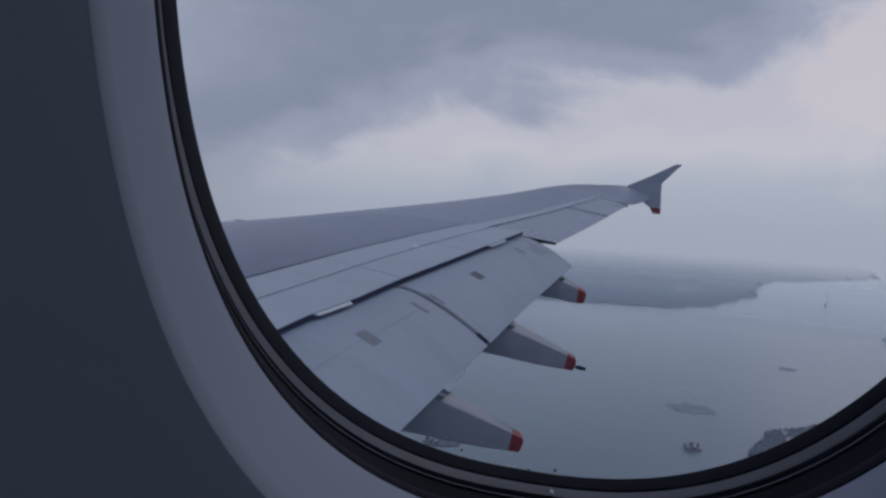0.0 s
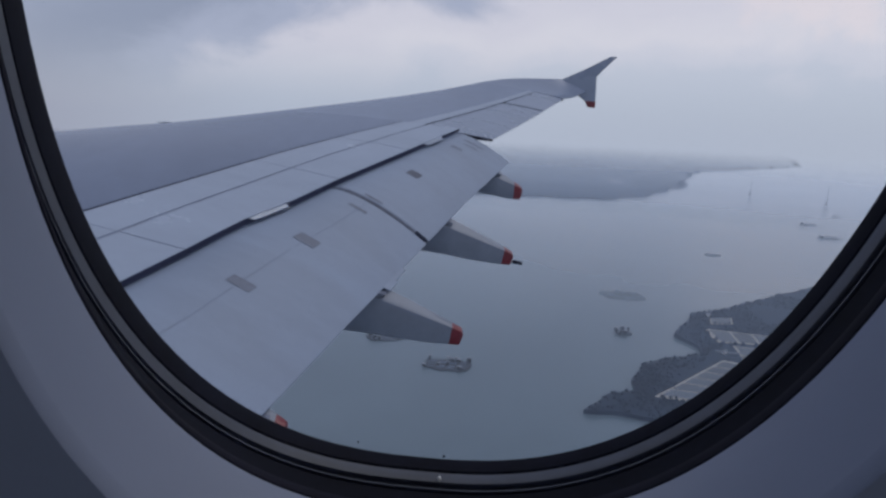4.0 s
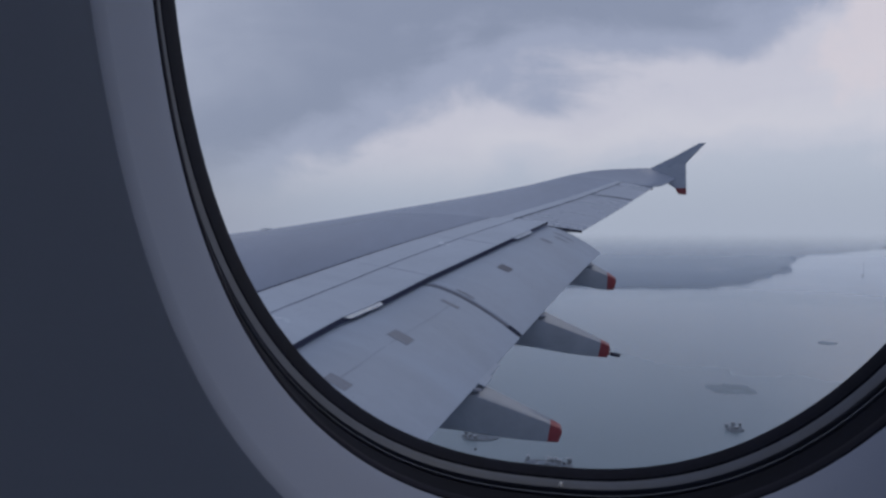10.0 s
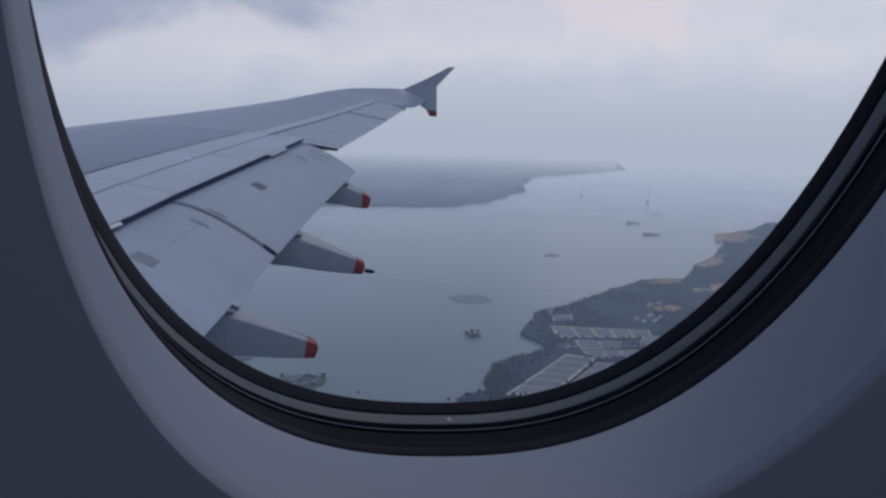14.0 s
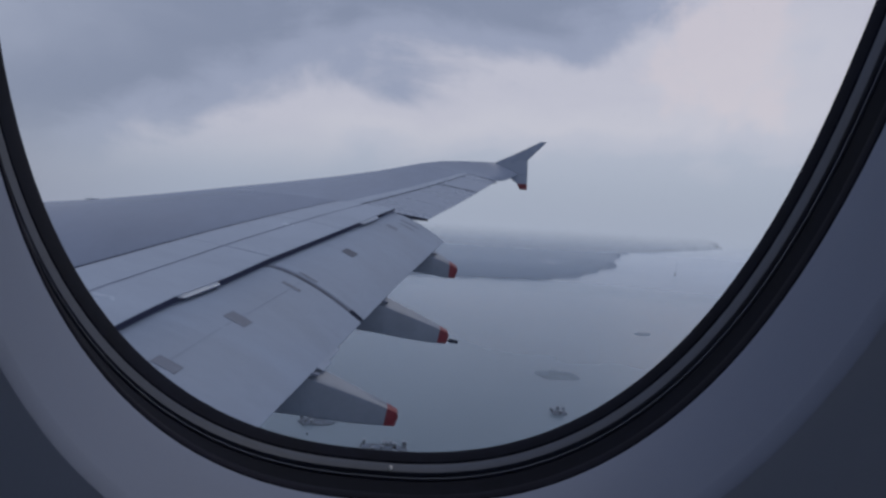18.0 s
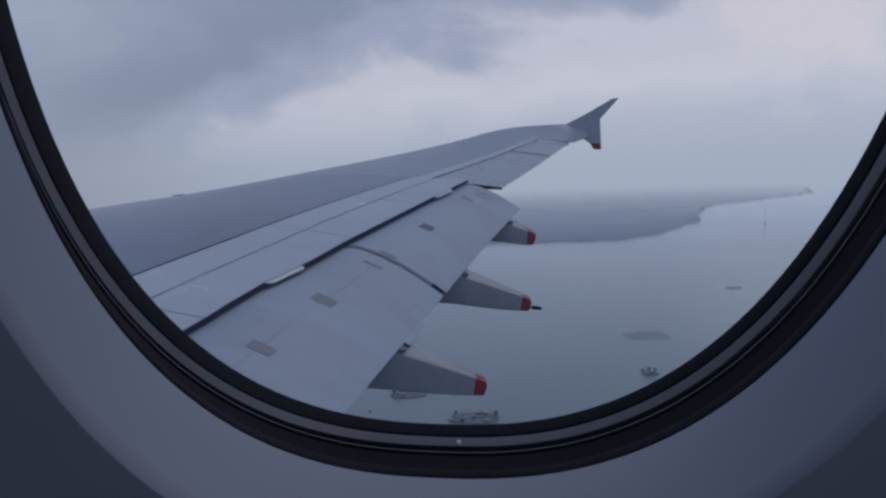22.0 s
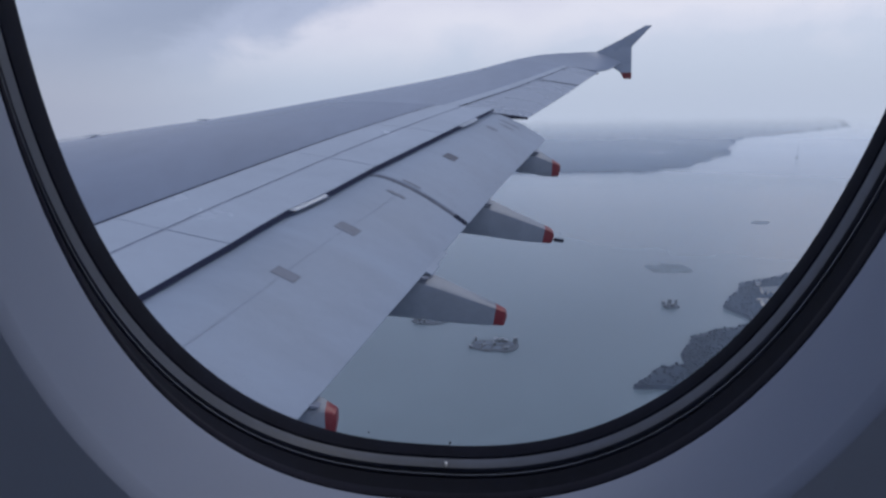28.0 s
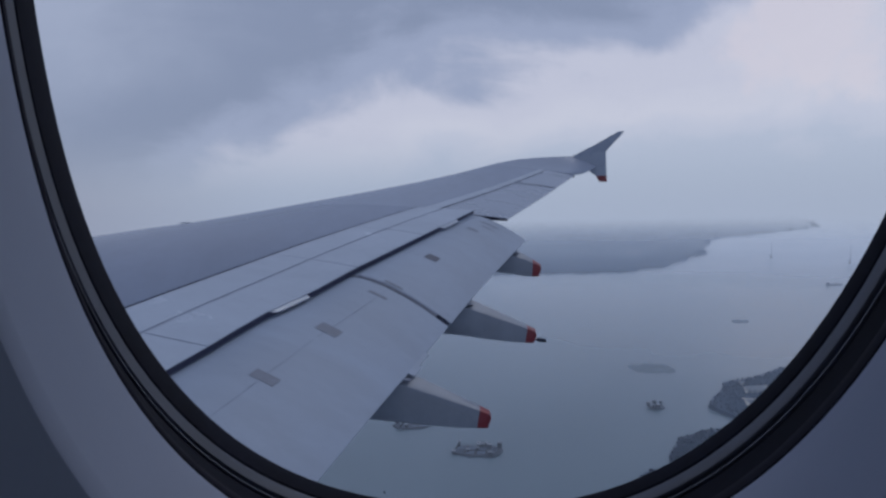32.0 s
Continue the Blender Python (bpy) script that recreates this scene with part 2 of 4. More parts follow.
WING_GREY = paint("wing_grey_skin", (0.150, 0.188, 0.278), rough=0.14, grain=3.0, vary=0.02, stain=0.35, stain_vary=0.10, bump=0.0, spec=0.55, stretch=(1, 0.4, 1))
WING_WHITE = paint("wing_pale_paint", (0.325, 0.38, 0.475), rough=0.24, grain=6.0, vary=0.04, stain=0.5, stain_vary=0.07, bump=0.0, stretch=(0.5, 1, 1))
# outer and tip skins: the same paint, lightened for sheen towards the tip
WING_OUTER = paint("outer_wing_skin_sheen", (0.185, 0.226, 0.318), rough=0.16, grain=3.0, vary=0.02, stain=0.35, stain_vary=0.10, bump=0.0, spec=0.55, stretch=(1, 0.4, 1))
WING_TIP = paint("wing_tip_skin_sheen", (0.212, 0.255, 0.345), rough=0.2, grain=4.0, vary=0.03, stain=0.4, stain_vary=0.08, bump=0.0, stretch=(1, 0.5, 1))
AILERON = paint("aileron_grey_paint", (0.255, 0.30, 0.385), rough=0.28, grain=6.0, vary=0.04, stain=0.5, stain_vary=0.08, bump=0.0)
FLAP_PAINT = paint("flap_pale_paint", (0.246, 0.30, 0.395), rough=0.55, grain=5.0, vary=0.04, stain=0.6, stain_vary=0.09, bump=0.0, stretch=(0.25, 1.6, 1))
FLAP_SEAM = paint("flap_joint_filler", (0.232, 0.282, 0.373), rough=0.6, grain=5.0, vary=0.1)
FAIRING = paint("fairing_grey_paint", (0.195, 0.225, 0.28), rough=0.45, grain=9.0, vary=0.06, stain=1.4, stain_vary=0.12, bump=0.03)
RED = paint("red_tip_paint", (0.168, 0.017, 0.028), rough=0.4, grain=20, vary=0.08, stain=4, stain_vary=0.15)
DARK_SLOT = paint("dark_sealant_and_shade", (0.022, 0.027, 0.048), spec=0.05, rough=0.8, grain=15, vary=0.2)
PATCH = paint("dull_walkway_patch", (0.16, 0.183, 0.24), rough=0.6, grain=60, vary=0.15, stain=6)
SEAM_DARK = paint("dark_panel_joint", (0.09, 0.104, 0.14), rough=0.8, spec=0.1, grain=30, vary=0.2)
COVE = paint("slot_shade_paint", (0.040, 0.046, 0.080), spec=0.05, rough=0.8, grain=15, vary=0.2)
PATCH_DARK = paint("dark_access_patch", (0.085, 0.098, 0.14), rough=0.6, grain=60, vary=0.15, stain=6)
# flap nose colour: darkened to paint in the shade beside the slot
NOSE = paint("shaded_flap_nose", (0.115, 0.135, 0.185), spec=0.2, rough=0.8, grain=8, vary=0.15, stain=1.2, stain_vary=0.3, stretch=(1, 0.3, 1))
SEAM = paint("panel_seam_sealant", (0.225, 0.262, 0.335), rough=0.7, grain=30, vary=0.2, stain=2, stain_vary=0.35)
METAL = paint("bare_metal", (0.45, 0.45, 0.46), rough=0.35, metal=0.9, grain=40)
RUBBER = paint("black_rubber_gasket", (0.0085, 0.0098, 0.0180), spec=0.05, rough=0.6, grain=260, vary=0.25, stain=20, stain_vary=0.3, bump=0.15, bump_dist=0.0006)
# lip rubber: wear and the light on its rounded edge, both in the colour
RUBBER_WORN_LIT = paint("worn_lit_rubber_lip", (0.0135, 0.0142, 0.025), spec=0.06, rough=0.6, grain=260, vary=0.25, stain=18, stain_vary=0.35, bump=0.15, bump_dist=0.0006)
SPACER = paint("grey_pane_spacer", (0.049, 0.060, 0.091), rough=0.5, grain=300, vary=0.15, stain=25, stain_vary=0.25, bump=0.08, bump_dist=0.0004)
CABIN = paint("cabin_wall_plastic", (0.236, 0.277, 0.385), rough=0.6, grain=700, vary=0.03, stain=5, stain_vary=0.05, bump=0.06, bump_dist=0.0003)
CARPET = paint("cabin_carpet", (0.05, 0.055, 0.08), rough=0.95, grain=500, vary=0.3, bump=0.3)
SKIN = paint("fuselage_white_paint", (0.72, 0.73, 0.75), rough=0.35, grain=4, vary=0.03, stain=0.6, stain_vary=0.06)
GLASS = pane_glass("window_pane_acrylic")
WATER = paint("sea_water", (0.112, 0.158, 0.192), rough=0.22, grain=0.02, vary=0.06, stain=0.0025, stain_vary=0.14, bump=0.0, spec=0.5)
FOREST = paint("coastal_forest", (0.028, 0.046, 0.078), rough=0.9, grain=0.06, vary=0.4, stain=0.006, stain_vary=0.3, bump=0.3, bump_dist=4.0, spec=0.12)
# far forest: the blue of the haze is put into its base colour
FAR_FOREST = paint("haze_blue_far_forest", (0.008, 0.045, 0.105), rough=0.9, grain=0.06, vary=0.3, stain=0.004, stain_vary=0.3, bump=0.6, bump_dist=4.0, spec=0.12)
EARTH = paint("bare_pale_earth", (0.27, 0.195, 0.14), rough=0.9, grain=0.05, vary=0.25, stain=0.01, stain_vary=0.35, spec=0.12)
POND = paint("pond_water", (0.088, 0.108, 0.138), rough=0.5, spec=0.2, grain=0.2, vary=0.1, stain=0.02, stain_vary=0.2, rand=0.25)
DYKE = paint("pond_path", (0.34, 0.325, 0.30), rough=0.9, grain=0.3, vary=0.3, spec=0.12)
TIMBER = paint("weathered_timber", (0.058, 0.066, 0.08), rough=0.8, grain=2, vary=0.3, rand=0.3, spec=0.12)
TIN = paint("pale_tin_roof", (0.20, 0.225, 0.26), rough=0.5, grain=1.5, vary=0.2, rand=0.2, spec=0.12)
STEEL = paint("rig_steel", (0.22, 0.24, 0.27), rough=0.6, grain=1, vary=0.2)
HULL = paint("ship_hull", (0.17, 0.19, 0.20), rough=0.6, grain=0.5, vary=0.25, rand=0.3)
NET = paint("wet_net", (0.075, 0.094, 0.130), rough=0.7, grain=0.6, vary=0.3, rand=0.25, spec=0.12)
RAFT = paint("wet_raft_timber", (0.055, 0.066, 0.085), rough=0.7, grain=0.6, vary=0.3, stain=0.1, stain_vary=0.3, spec=0.12)
SHOAL = paint("mussel_shoal", (0.155, 0.190, 0.218), rough=0.8, grain=0.5, vary=0.3, stain=0.08, stain_vary=0.35, spec=0.12)
PALE = paint("pale_quarry", (0.52, 0.53, 0.56), rough=0.9, grain=0.05, vary=0.2, stain=0.01, stain_vary=0.25)
HAZE = haze_layer("painted_sea_haze", (0.705, 0.825, 0.995))
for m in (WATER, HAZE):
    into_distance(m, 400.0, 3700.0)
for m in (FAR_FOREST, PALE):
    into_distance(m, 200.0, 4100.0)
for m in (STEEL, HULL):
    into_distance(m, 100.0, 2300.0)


# ---- building helpers ----
def part(name, bm, material, parent=None, label="", smooth=True):
    """Link a bmesh as one mesh object, under a thing or a part."""
    bmesh.ops.recalc_face_normals(bm, faces=bm.faces)
    me = bpy.data.meshes.new(name)
    bm.to_mesh(me)
    bm.free()
    me.materials.append(material)
    if smooth:
        me.polygons.foreach_set("use_smooth", [True] * len(me.polygons))
        me.set_sharp_from_angle(angle=radians(35))
    ob = new(name, me)
    if parent:
        ob.parent = parent
    return tagged(ob, label)


def empty(name, label, category, m=None, group="", kind=""):
    ob = new(name)
    ob.empty_display_size = 0.1
    if m:
        ob.matrix_basis = m
    return tagged(ob, label, category, group, kind)


def loft(rings, closed=True, cap=False):
    """A skin over rings of points; each ring closed on itself or open."""
    bm = bmesh.new()
    vs = [[bm.verts.new(p) for p in ring] for ring in rings]
    for a, b in zip(vs, vs[1:]):
        n = len(a)
        for i in range(n if closed else n - 1):
            j = (i + 1) % n
            quad = [a[i], a[j], b[j], b[i]]
            if len({tuple(v.co) for v in quad}) > 2:
                try:
                    bm.faces.new(quad)
                except ValueError:
                    pass
    if cap:
        bm.faces.new(vs[0])
        bm.faces.new(vs[-1])
    bmesh.ops.remove_doubles(bm, verts=bm.verts, dist=1e-6)
    return bm


def box(bm, lo, hi):
    g = bmesh.ops.create_cube(bm, size=1)["verts"]
    for v in g:
        v.co = Vector([lo[k] + (v.co[k] + 0.5) * (hi[k] - lo[k]) for k in range(3)])
    return g


def table(y, pairs):
    return float(np.interp(y, [a for a, _ in pairs], [b for _, b in pairs]))


# ---- the wing ----
# x runs aft, y outboard from the cabin window, z up; the aircraft climbs, so the chord drops towards the tail
OUT = 21.8  # where the flaps end and the ailerons begin


def le_x(y):
    if y < 31.4:
        return -20.98 + 0.72 * y
    return table(y, [(31.4, 1.63), (32.0, 2.35), (32.4, 3.05), (32.8, 3.85), (33.1, 4.6), (33.35, 5.2)])


def le_z(y):
    return table(y, [(0, -2.3), (8, -1.35), (12, -0.82), (16, -0.25), (17.7, 0.02), (19.0, 0.18), (20.5, 0.42), (22.3, 0.74), (24.3, 1.09), (26.8, 1.55), (29.1, 2.02), (31.4, 2.57), (32.2, 2.80), (32.7, 2.90), (33.35, 2.98)])


def cove_x(y):
    return -11.66 + 0.555 * y


def cove_z(y):
    return table(y, [(0, -5.1), (6, -4.1), (10.9, -2.68), (12.65, -2.12), (13.8, -1.72), (15.06, -1.43), (16.5, -1.0), (19.9, -0.11), (21.5, 0.30), (21.8, 0.38)])


COVE_LINE = np.polyfit([0, 6, 10.9, 12.65, 13.8, 15.06, 16.5, 19.9, 21.8], [cove_z(y) for y in (0, 6, 10.9, 12.65, 13.8, 15.06, 16.5, 19.9, 21.8)], 3)


def te_x(y):
    """Trailing edge of the outer wing and of the ailerons."""
    return 1.49 + 0.38 * (y - 21.8) if y < 31 else 4.99 + 0.6 * (y - 31)


def te_z(y):
    return table(y, [(21.8, 0.10), (25.8, 0.86), (30.9, 1.9), (32.0, 2.10), (33.35, 2.48)])


def upper(y, s):
    """A point on the fixed wing's upper skin, s from the leading edge to the cove or trailing edge."""
    if y < OUT:
        even = float(np.polyval(COVE_LINE, y))
        x1, z1 = cove_x(y), even + (cove_z(y) - even) * s ** 8
    else:
        x1, z1 = te_x(y), te_z(y)
    x0, z0 = le_x(y), le_z(y)
    return Vector((x0 + (x1 - x0) * s, y, z0 + (z1 - z0) * s + 0.022 * (x1 - x0) * math.sin(math.pi * s ** 0.8)))


def lower(y, s):
    p = upper(y, s)
    c = (cove_x(y) if y < OUT else te_x(y)) - le_x(y)
    t = 0.115 * c * (math.sqrt(max(s, 0)) * 1.5) * (1 - (0.72 if y < OUT else 0.96) * s) * 1.25 + 0.01
    return p - Vector((0, 0, t))


def flap_te_x(y):
    return -7.35 + 0.43 * y


def flap_te_z(y):
    return table(y, [(2, -7.3), (8, -5.35), (10.4, -4.55), (11.44, -4.18), (13.07, -3.56), (16.3, -2.41), (18.5, -1.6), (21.5, -0.645), (22.0, -0.49)])


def flap_top(y, s):
    """Upper surface of the lowered flaps: s is 0 under the cove and 1 at the trailing edge."""
    a = Vector((cove_x(min(y, 21.79)) - 0.25, y, cove_z(min(y, 21.79)) - 0.09))
    b = Vector((flap_te_x(y), y, flap_te_z(y)))
    return a.lerp(b, s) + Vector((0, 0, 0.34 * (s ** 0.75) * (1 - s) * (b.x - a.x) * 0.9 - 0.17 * math.exp(-s / 0.09)))


def patch_on(surface, y0, y1, s0, s1, lift, ny=2, ns=8, skew=0.0, thick=0.006):
    """A thin plate that lies on a surface between two stations."""
    bm = bmesh.new()
    rows = []
    for h in (lift + thick, lift):
        rows.append([[bm.verts.new(surface(y0 + (y1 - y0) * i / ny, s0 + (s1 - s0) * j / ns + skew * i / ny) + Vector((0, 0, h))) for j in range(ns + 1)] for i in range(ny + 1)])
    top, bottom = rows
    for i in range(ny):
        for j in range(ns):
            bm.faces.new((top[i][j], top[i][j + 1], top[i + 1][j + 1], top[i + 1][j]))
            bm.faces.new((bottom[i][j], bottom[i + 1][j], bottom[i + 1][j + 1], bottom[i][j + 1]))
    edge = [(i, 0) for i in range(ny + 1)] + [(ny, j) for j in range(1, ns + 1)] + [(i, ns) for i in range(ny - 1, -1, -1)] + [(0, j) for j in range(ns - 1, 0, -1)]
    for (a, b), (c, d) in zip(edge, edge[1:] + edge[:1]):
        bm.faces.new((top[a][b], bottom[a][b], bottom[c][d], top[c][d]))
    return bm


wing = empty("airliner_wing", "pale grey swept airliner wing with lowered flaps", "wing", Matrix.Rotation(radians(BANK), 4, "X"))
CH = [0.0, 0.008, 0.02, 0.045, 0.08, 0.14, 0.22, 0.32, 0.43, 0.54, 0.65, 0.76, 0.87, 0.95, 1.0]
rings = []
for y in [0.0, 2, 4, 5, 5.6, 6.2, 6.8, 7.4, 8, 8.6, 9.2, 9.8, 10.4, 11, 11.5, 12, 12.6, 13, 14, 15, 16, 17, 18, 19, 20, 21, 21.79]:
    rings.append([upper(y, s) for s in CH] + [lower(y, s) for s in reversed(CH[1:])])
part("wing_skin", loft(rings, cap=True), WING_GREY, wing)


def hinge_s(y):
    """Where the ailerons' hinge line cuts the outer wing's chord."""
    return table(y, [(21.8, 0.665), (26.4, 0.665), (31.4, 0.655), (33.2, 0.65)])


# outer wing ahead of the ailerons, then the full-chord tip panel
rings = []
for y in [21.80, 22.5, 24, 25, 26, 27, 28, 29, 30, 31.1]:
    h = hinge_s(y)
    rings.append([upper(y, s * h) for s in CH] + [lower(y, s * h) for s in reversed(CH[1:])])
part("wing_skin", loft(rings, cap=True), WING_OUTER, wing)
rings = []
for y in [31.105, 31.4, 31.8, 32.2, 32.6, 33.0, 33.35]:
    rise = 0.06 * max(0, 1 - (y - 31.1) / 0.9)
    rings.append([upper(y, s) + Vector((0, 0, rise * max(0, s - 0.66) / 0.34)) for s in CH] + [lower(y, s) + Vector((0, 0, rise * max(0, s - 0.66) / 0.34)) for s in reversed(CH[1:])])
part("wing_skin", loft(rings, cap=True), WING_TIP, wing, "wing-tip panel, painted paler for its sheen")

# pale shroud and spoiler panels along the rear of the fixed wing
ends = [2.0, 5.6, 9.2, 12.63, 16.58, 19.2, 21.78]
for a, b in zip(ends, ends[1:]):
    part("shroud_panel", patch_on(upper, a + 0.006, b - 0.006, 0.712, 0.835, 0.004, ny=6, ns=4), WING_WHITE, wing)
    part("spoiler", patch_on(upper, a + 0.012, b - 0.012, 0.846, 1.006, 0.006, ny=6, ns=6, thick=0.012), WING_WHITE, wing)
    part("seam", patch_on(upper, a, b, 0.7030, 0.7115, 0.001, ny=6, ns=1, thick=0.004), DARK_SLOT, wing)
    part("seam", patch_on(upper, a, b, 0.8385, 0.8435, 0.001, ny=6, ns=1, thick=0.004), SEAM, wing)
part("shroud_panel", patch_on(lambda y, s: upper(y, s * hinge_s(y)), 21.82, 31.08, 0.902, 0.995, 0.005, ny=10, ns=3), WING_WHITE, wing)
part("seam", patch_on(lambda y, s: upper(y, s * hinge_s(y)), 21.82, 31.08, 0.891, 0.899, 0.001, ny=10, ns=1, thick=0.004), SEAM, wing)


# dark strips below the spoilers stand in for the shade inside the cove
for a, b in zip(ends, ends[1:]):
    bm = loft([[Vector((cove_x(y) + 0.022 + d, y, cove_z(y) - 0.012)) for y in np.linspace(a, b, 7)] + [Vector((cove_x(y) + 0.022 + d, y, cove_z(y) - table(y, [(12.0, 0.13), (17.0, 0.12), (19.5, 0.11), (21.3, 0.07), (21.8, 0.05)]))) for y in np.linspace(b, a, 7)] for d in (0.0, 0.012)], cap=True)
    part("cove_seal", bm, COVE, wing, "dark strip painted for the shade under the spoiler edge")

# ailerons: three, each drooped a little differently
def aileron_surface(droop):
    def f(y, s):
        h = hinge_s(y)
        p, q = upper(y, h), upper(y, 1.0)
        return p.lerp(q, s) + Vector((0, 0, 0.018 * math.sin(math.pi * s) - droop * s))
    return f


for a, b, droop in ((21.83, 27.8, 0.01), (27.815, 31.07, 0.0)):
    f = aileron_surface(droop)
    rings = []
    for i in range(5):
        y = a + (b - a) * i / 4
        top = [f(y, s) for s in (0.012, 0.2, 0.4, 0.6, 0.8, 1.0)]
        bot = [f(y, s) - Vector((0, 0, 0.17 * (1 - s) + 0.012)) for s in (0.8, 0.6, 0.4, 0.2, 0.012)]
        rings.append(top + [top[-1] - Vector((0, 0, 0.012))] + bot)
    part("aileron", loft(rings, cap=True), AILERON, wing)
    if a > 25:
        part("split_seam", patch_on(f, a - 0.03, a + 0.03, 0.02, 0.99, 0.004, ny=1, ns=6, thick=0.006), SEAM_DARK, wing)
    part("hinge_seam", patch_on(lambda y, s: upper(y, s * hinge_s(y)), a, b, 0.992, 1.008, 0.003, ny=4, ns=1, thick=0.006), DARK_SLOT, wing)

# end ribs of the ailerons, with the shade of their end faces painted dark
RIB = (-0.06, 0.1, 0.3, 0.5, 0.7, 0.9, 0.99)
for y0, y1, droop in ((21.80, 21.828, 0.01), (31.072, 31.10, 0.0)):
    f = aileron_surface(droop)
    lift = 0.0 if y0 == 21.80 else -0.02
    bm = loft([[f(y, s) + Vector((0, 0, lift)) for s in RIB] + [f(y, s) + Vector((0, 0, lift - 0.21 * (1 - s) - 0.06)) for s in reversed(RIB)] for y in (y0, y1)], cap=True)
    part("end_rib", bm, DARK_SLOT, wing, "aileron end rib, painted dark for its shade", smooth=False)

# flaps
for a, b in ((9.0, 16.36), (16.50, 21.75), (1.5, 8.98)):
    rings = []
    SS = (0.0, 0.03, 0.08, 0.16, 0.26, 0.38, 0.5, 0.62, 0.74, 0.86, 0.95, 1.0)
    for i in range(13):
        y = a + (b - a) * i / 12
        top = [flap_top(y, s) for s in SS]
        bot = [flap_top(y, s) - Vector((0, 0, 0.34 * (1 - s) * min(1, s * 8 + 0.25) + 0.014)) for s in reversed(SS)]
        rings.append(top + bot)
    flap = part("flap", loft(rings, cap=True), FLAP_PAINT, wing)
    part("nose_band", patch_on(flap_top, a + 0.01, b - 0.01, 0.0, 0.075, 0.002, ny=12, ns=6, thick=0.003), NOSE, flap, "dark band along the nose, painted for the slot shade")
    if a == 16.50:
        outer_flap = flap
    elif a == 9.0:
        inner_flap = flap


# dull patches, slot fillers and the edge scuffs on the flaps
for host, a, b, s0, s1 in ((inner_flap, 14.15, 14.41, 0.388, 0.535), (outer_flap, 18.20, 18.45, 0.385, 0.515), (inner_flap, 12.42, 12.63, 0.398, 0.537), (inner_flap, 15.95, 16.03, 0.371, 0.527), (outer_flap, 16.54, 16.61, 0.374, 0.539), (outer_flap, 20.62, 20.72, 0.336, 0.490)):
    part("walkway_patch", patch_on(flap_top, a, b, s0, s1, 0.003, ny=2, ns=8, thick=0.005), PATCH_DARK if a == 18.20 else PATCH, host, "dull grey patch")
part("seam", patch_on(flap_top, 9.05, 16.3, 0.452, 0.462, 0.001, ny=10, ns=1, thick=0.002), FLAP_SEAM, inner_flap, "faint joint along the flap")
for a, b in ((14.0, 15.02), (19.93, 20.8)):
    bm = loft([[Vector((cove_x(y) + 0.012 + d, y, cove_z(y) - 0.006 - 0.5 * d + e)) for y in np.linspace(a + d * 1.2, b - d * 0.2, 6)] for d, e in ((-0.01, 0.012), (0.05, 0.008), (0.10, 0.0), (0.104, -0.012), (0.0, -0.015))], closed=False)
    part("slot_filler", bm, WING_WHITE, wing, "pale filler panel in the slot")
for a, s0, s1, skew in ((21.12, 0.40, 0.58, 0.05), (21.36, 0.34, 0.60, 0.06)):
    part("scuff", patch_on(flap_top, a, a + 0.05, s0, s1, 0.003, ny=2, ns=6, skew=skew, thick=0.004), PATCH, outer_flap, "dull grey scuff near the corner")
# rubbing strips in the gap between the two flaps
for y0, thick in ((16.383, 0.014), (16.440, 0.035)):
    bm = loft([[flap_top(y0 + dy, s) + Vector((0, 0, dz)) for s in np.linspace(0.06, 0.97, 16)] for dy, dz in ((0, -0.05), (0, -0.004), (thick, -0.004), (thick, -0.05))], closed=False)
    part("flap_edge_strip", bm, PATCH, inner_flap, "dull grey edge strip")
bm = loft([[flap_top(y0, s) + Vector((0, 0, dz)) for s in (0.885, 0.92, 0.955, 0.985)] for y0, dz in ((16.368, -0.06), (16.368, 0.008), (16.492, 0.008), (16.492, -0.06))], closed=False)
part("flap_end_block", bm, DARK_SLOT, inner_flap, "dark rubber end block")
# dark sheet low in the flap gap, in place of its shade
bm = loft([[flap_top(y0, s) + Vector((0, 0, -0.07)) for s in np.linspace(0.05, 0.97, 16)] for y0 in (16.362, 16.498)], closed=False)
part("gap_seal", bm, COVE, inner_flap, "dark sheet painted for the shade in the flap gap")
# small plates that stand out from the flap's edge above the middle fairing
for a, b, far in ((14.46, 14.80, 0.13), (14.80, 15.25, 0.07)):
    bm = bmesh.new()
    vs = [bm.verts.new(Vector((flap_te_x(y) + d, y, flap_te_z(y) + dz - 0.5 * d))) for dz in (0.004, -0.012) for y, d in ((a, -0.03), (b, -0.03), (b, far), (a, far))]
    bm.faces.new(vs[:4])
    bm.faces.new(vs[4:])
    for k in range(4):
        bm.faces.new((vs[k], vs[(k + 1) % 4], vs[4 + (k + 1) % 4], vs[4 + k]))
    part("edge_plate", bm, FLAP_PAINT, inner_flap, smooth=False)
# slat track fairings along the leading edge
for y in (16.6, 19.0):
    bm = bmesh.new()
    p = upper(y, 0.012)
    bmesh.ops.create_uvsphere(bm, u_segments=12, v_segments=8, radius=1.0, matrix=Matrix.Translation((p.x - 0.1, y, p.z + 0.005)) @ Matrix.Rotation(radians(-36), 4, "Z") @ Matrix.Diagonal((0.05, 0.28, 0.016, 1)))
    part("slat_fairing", bm, WING_WHITE, wing)

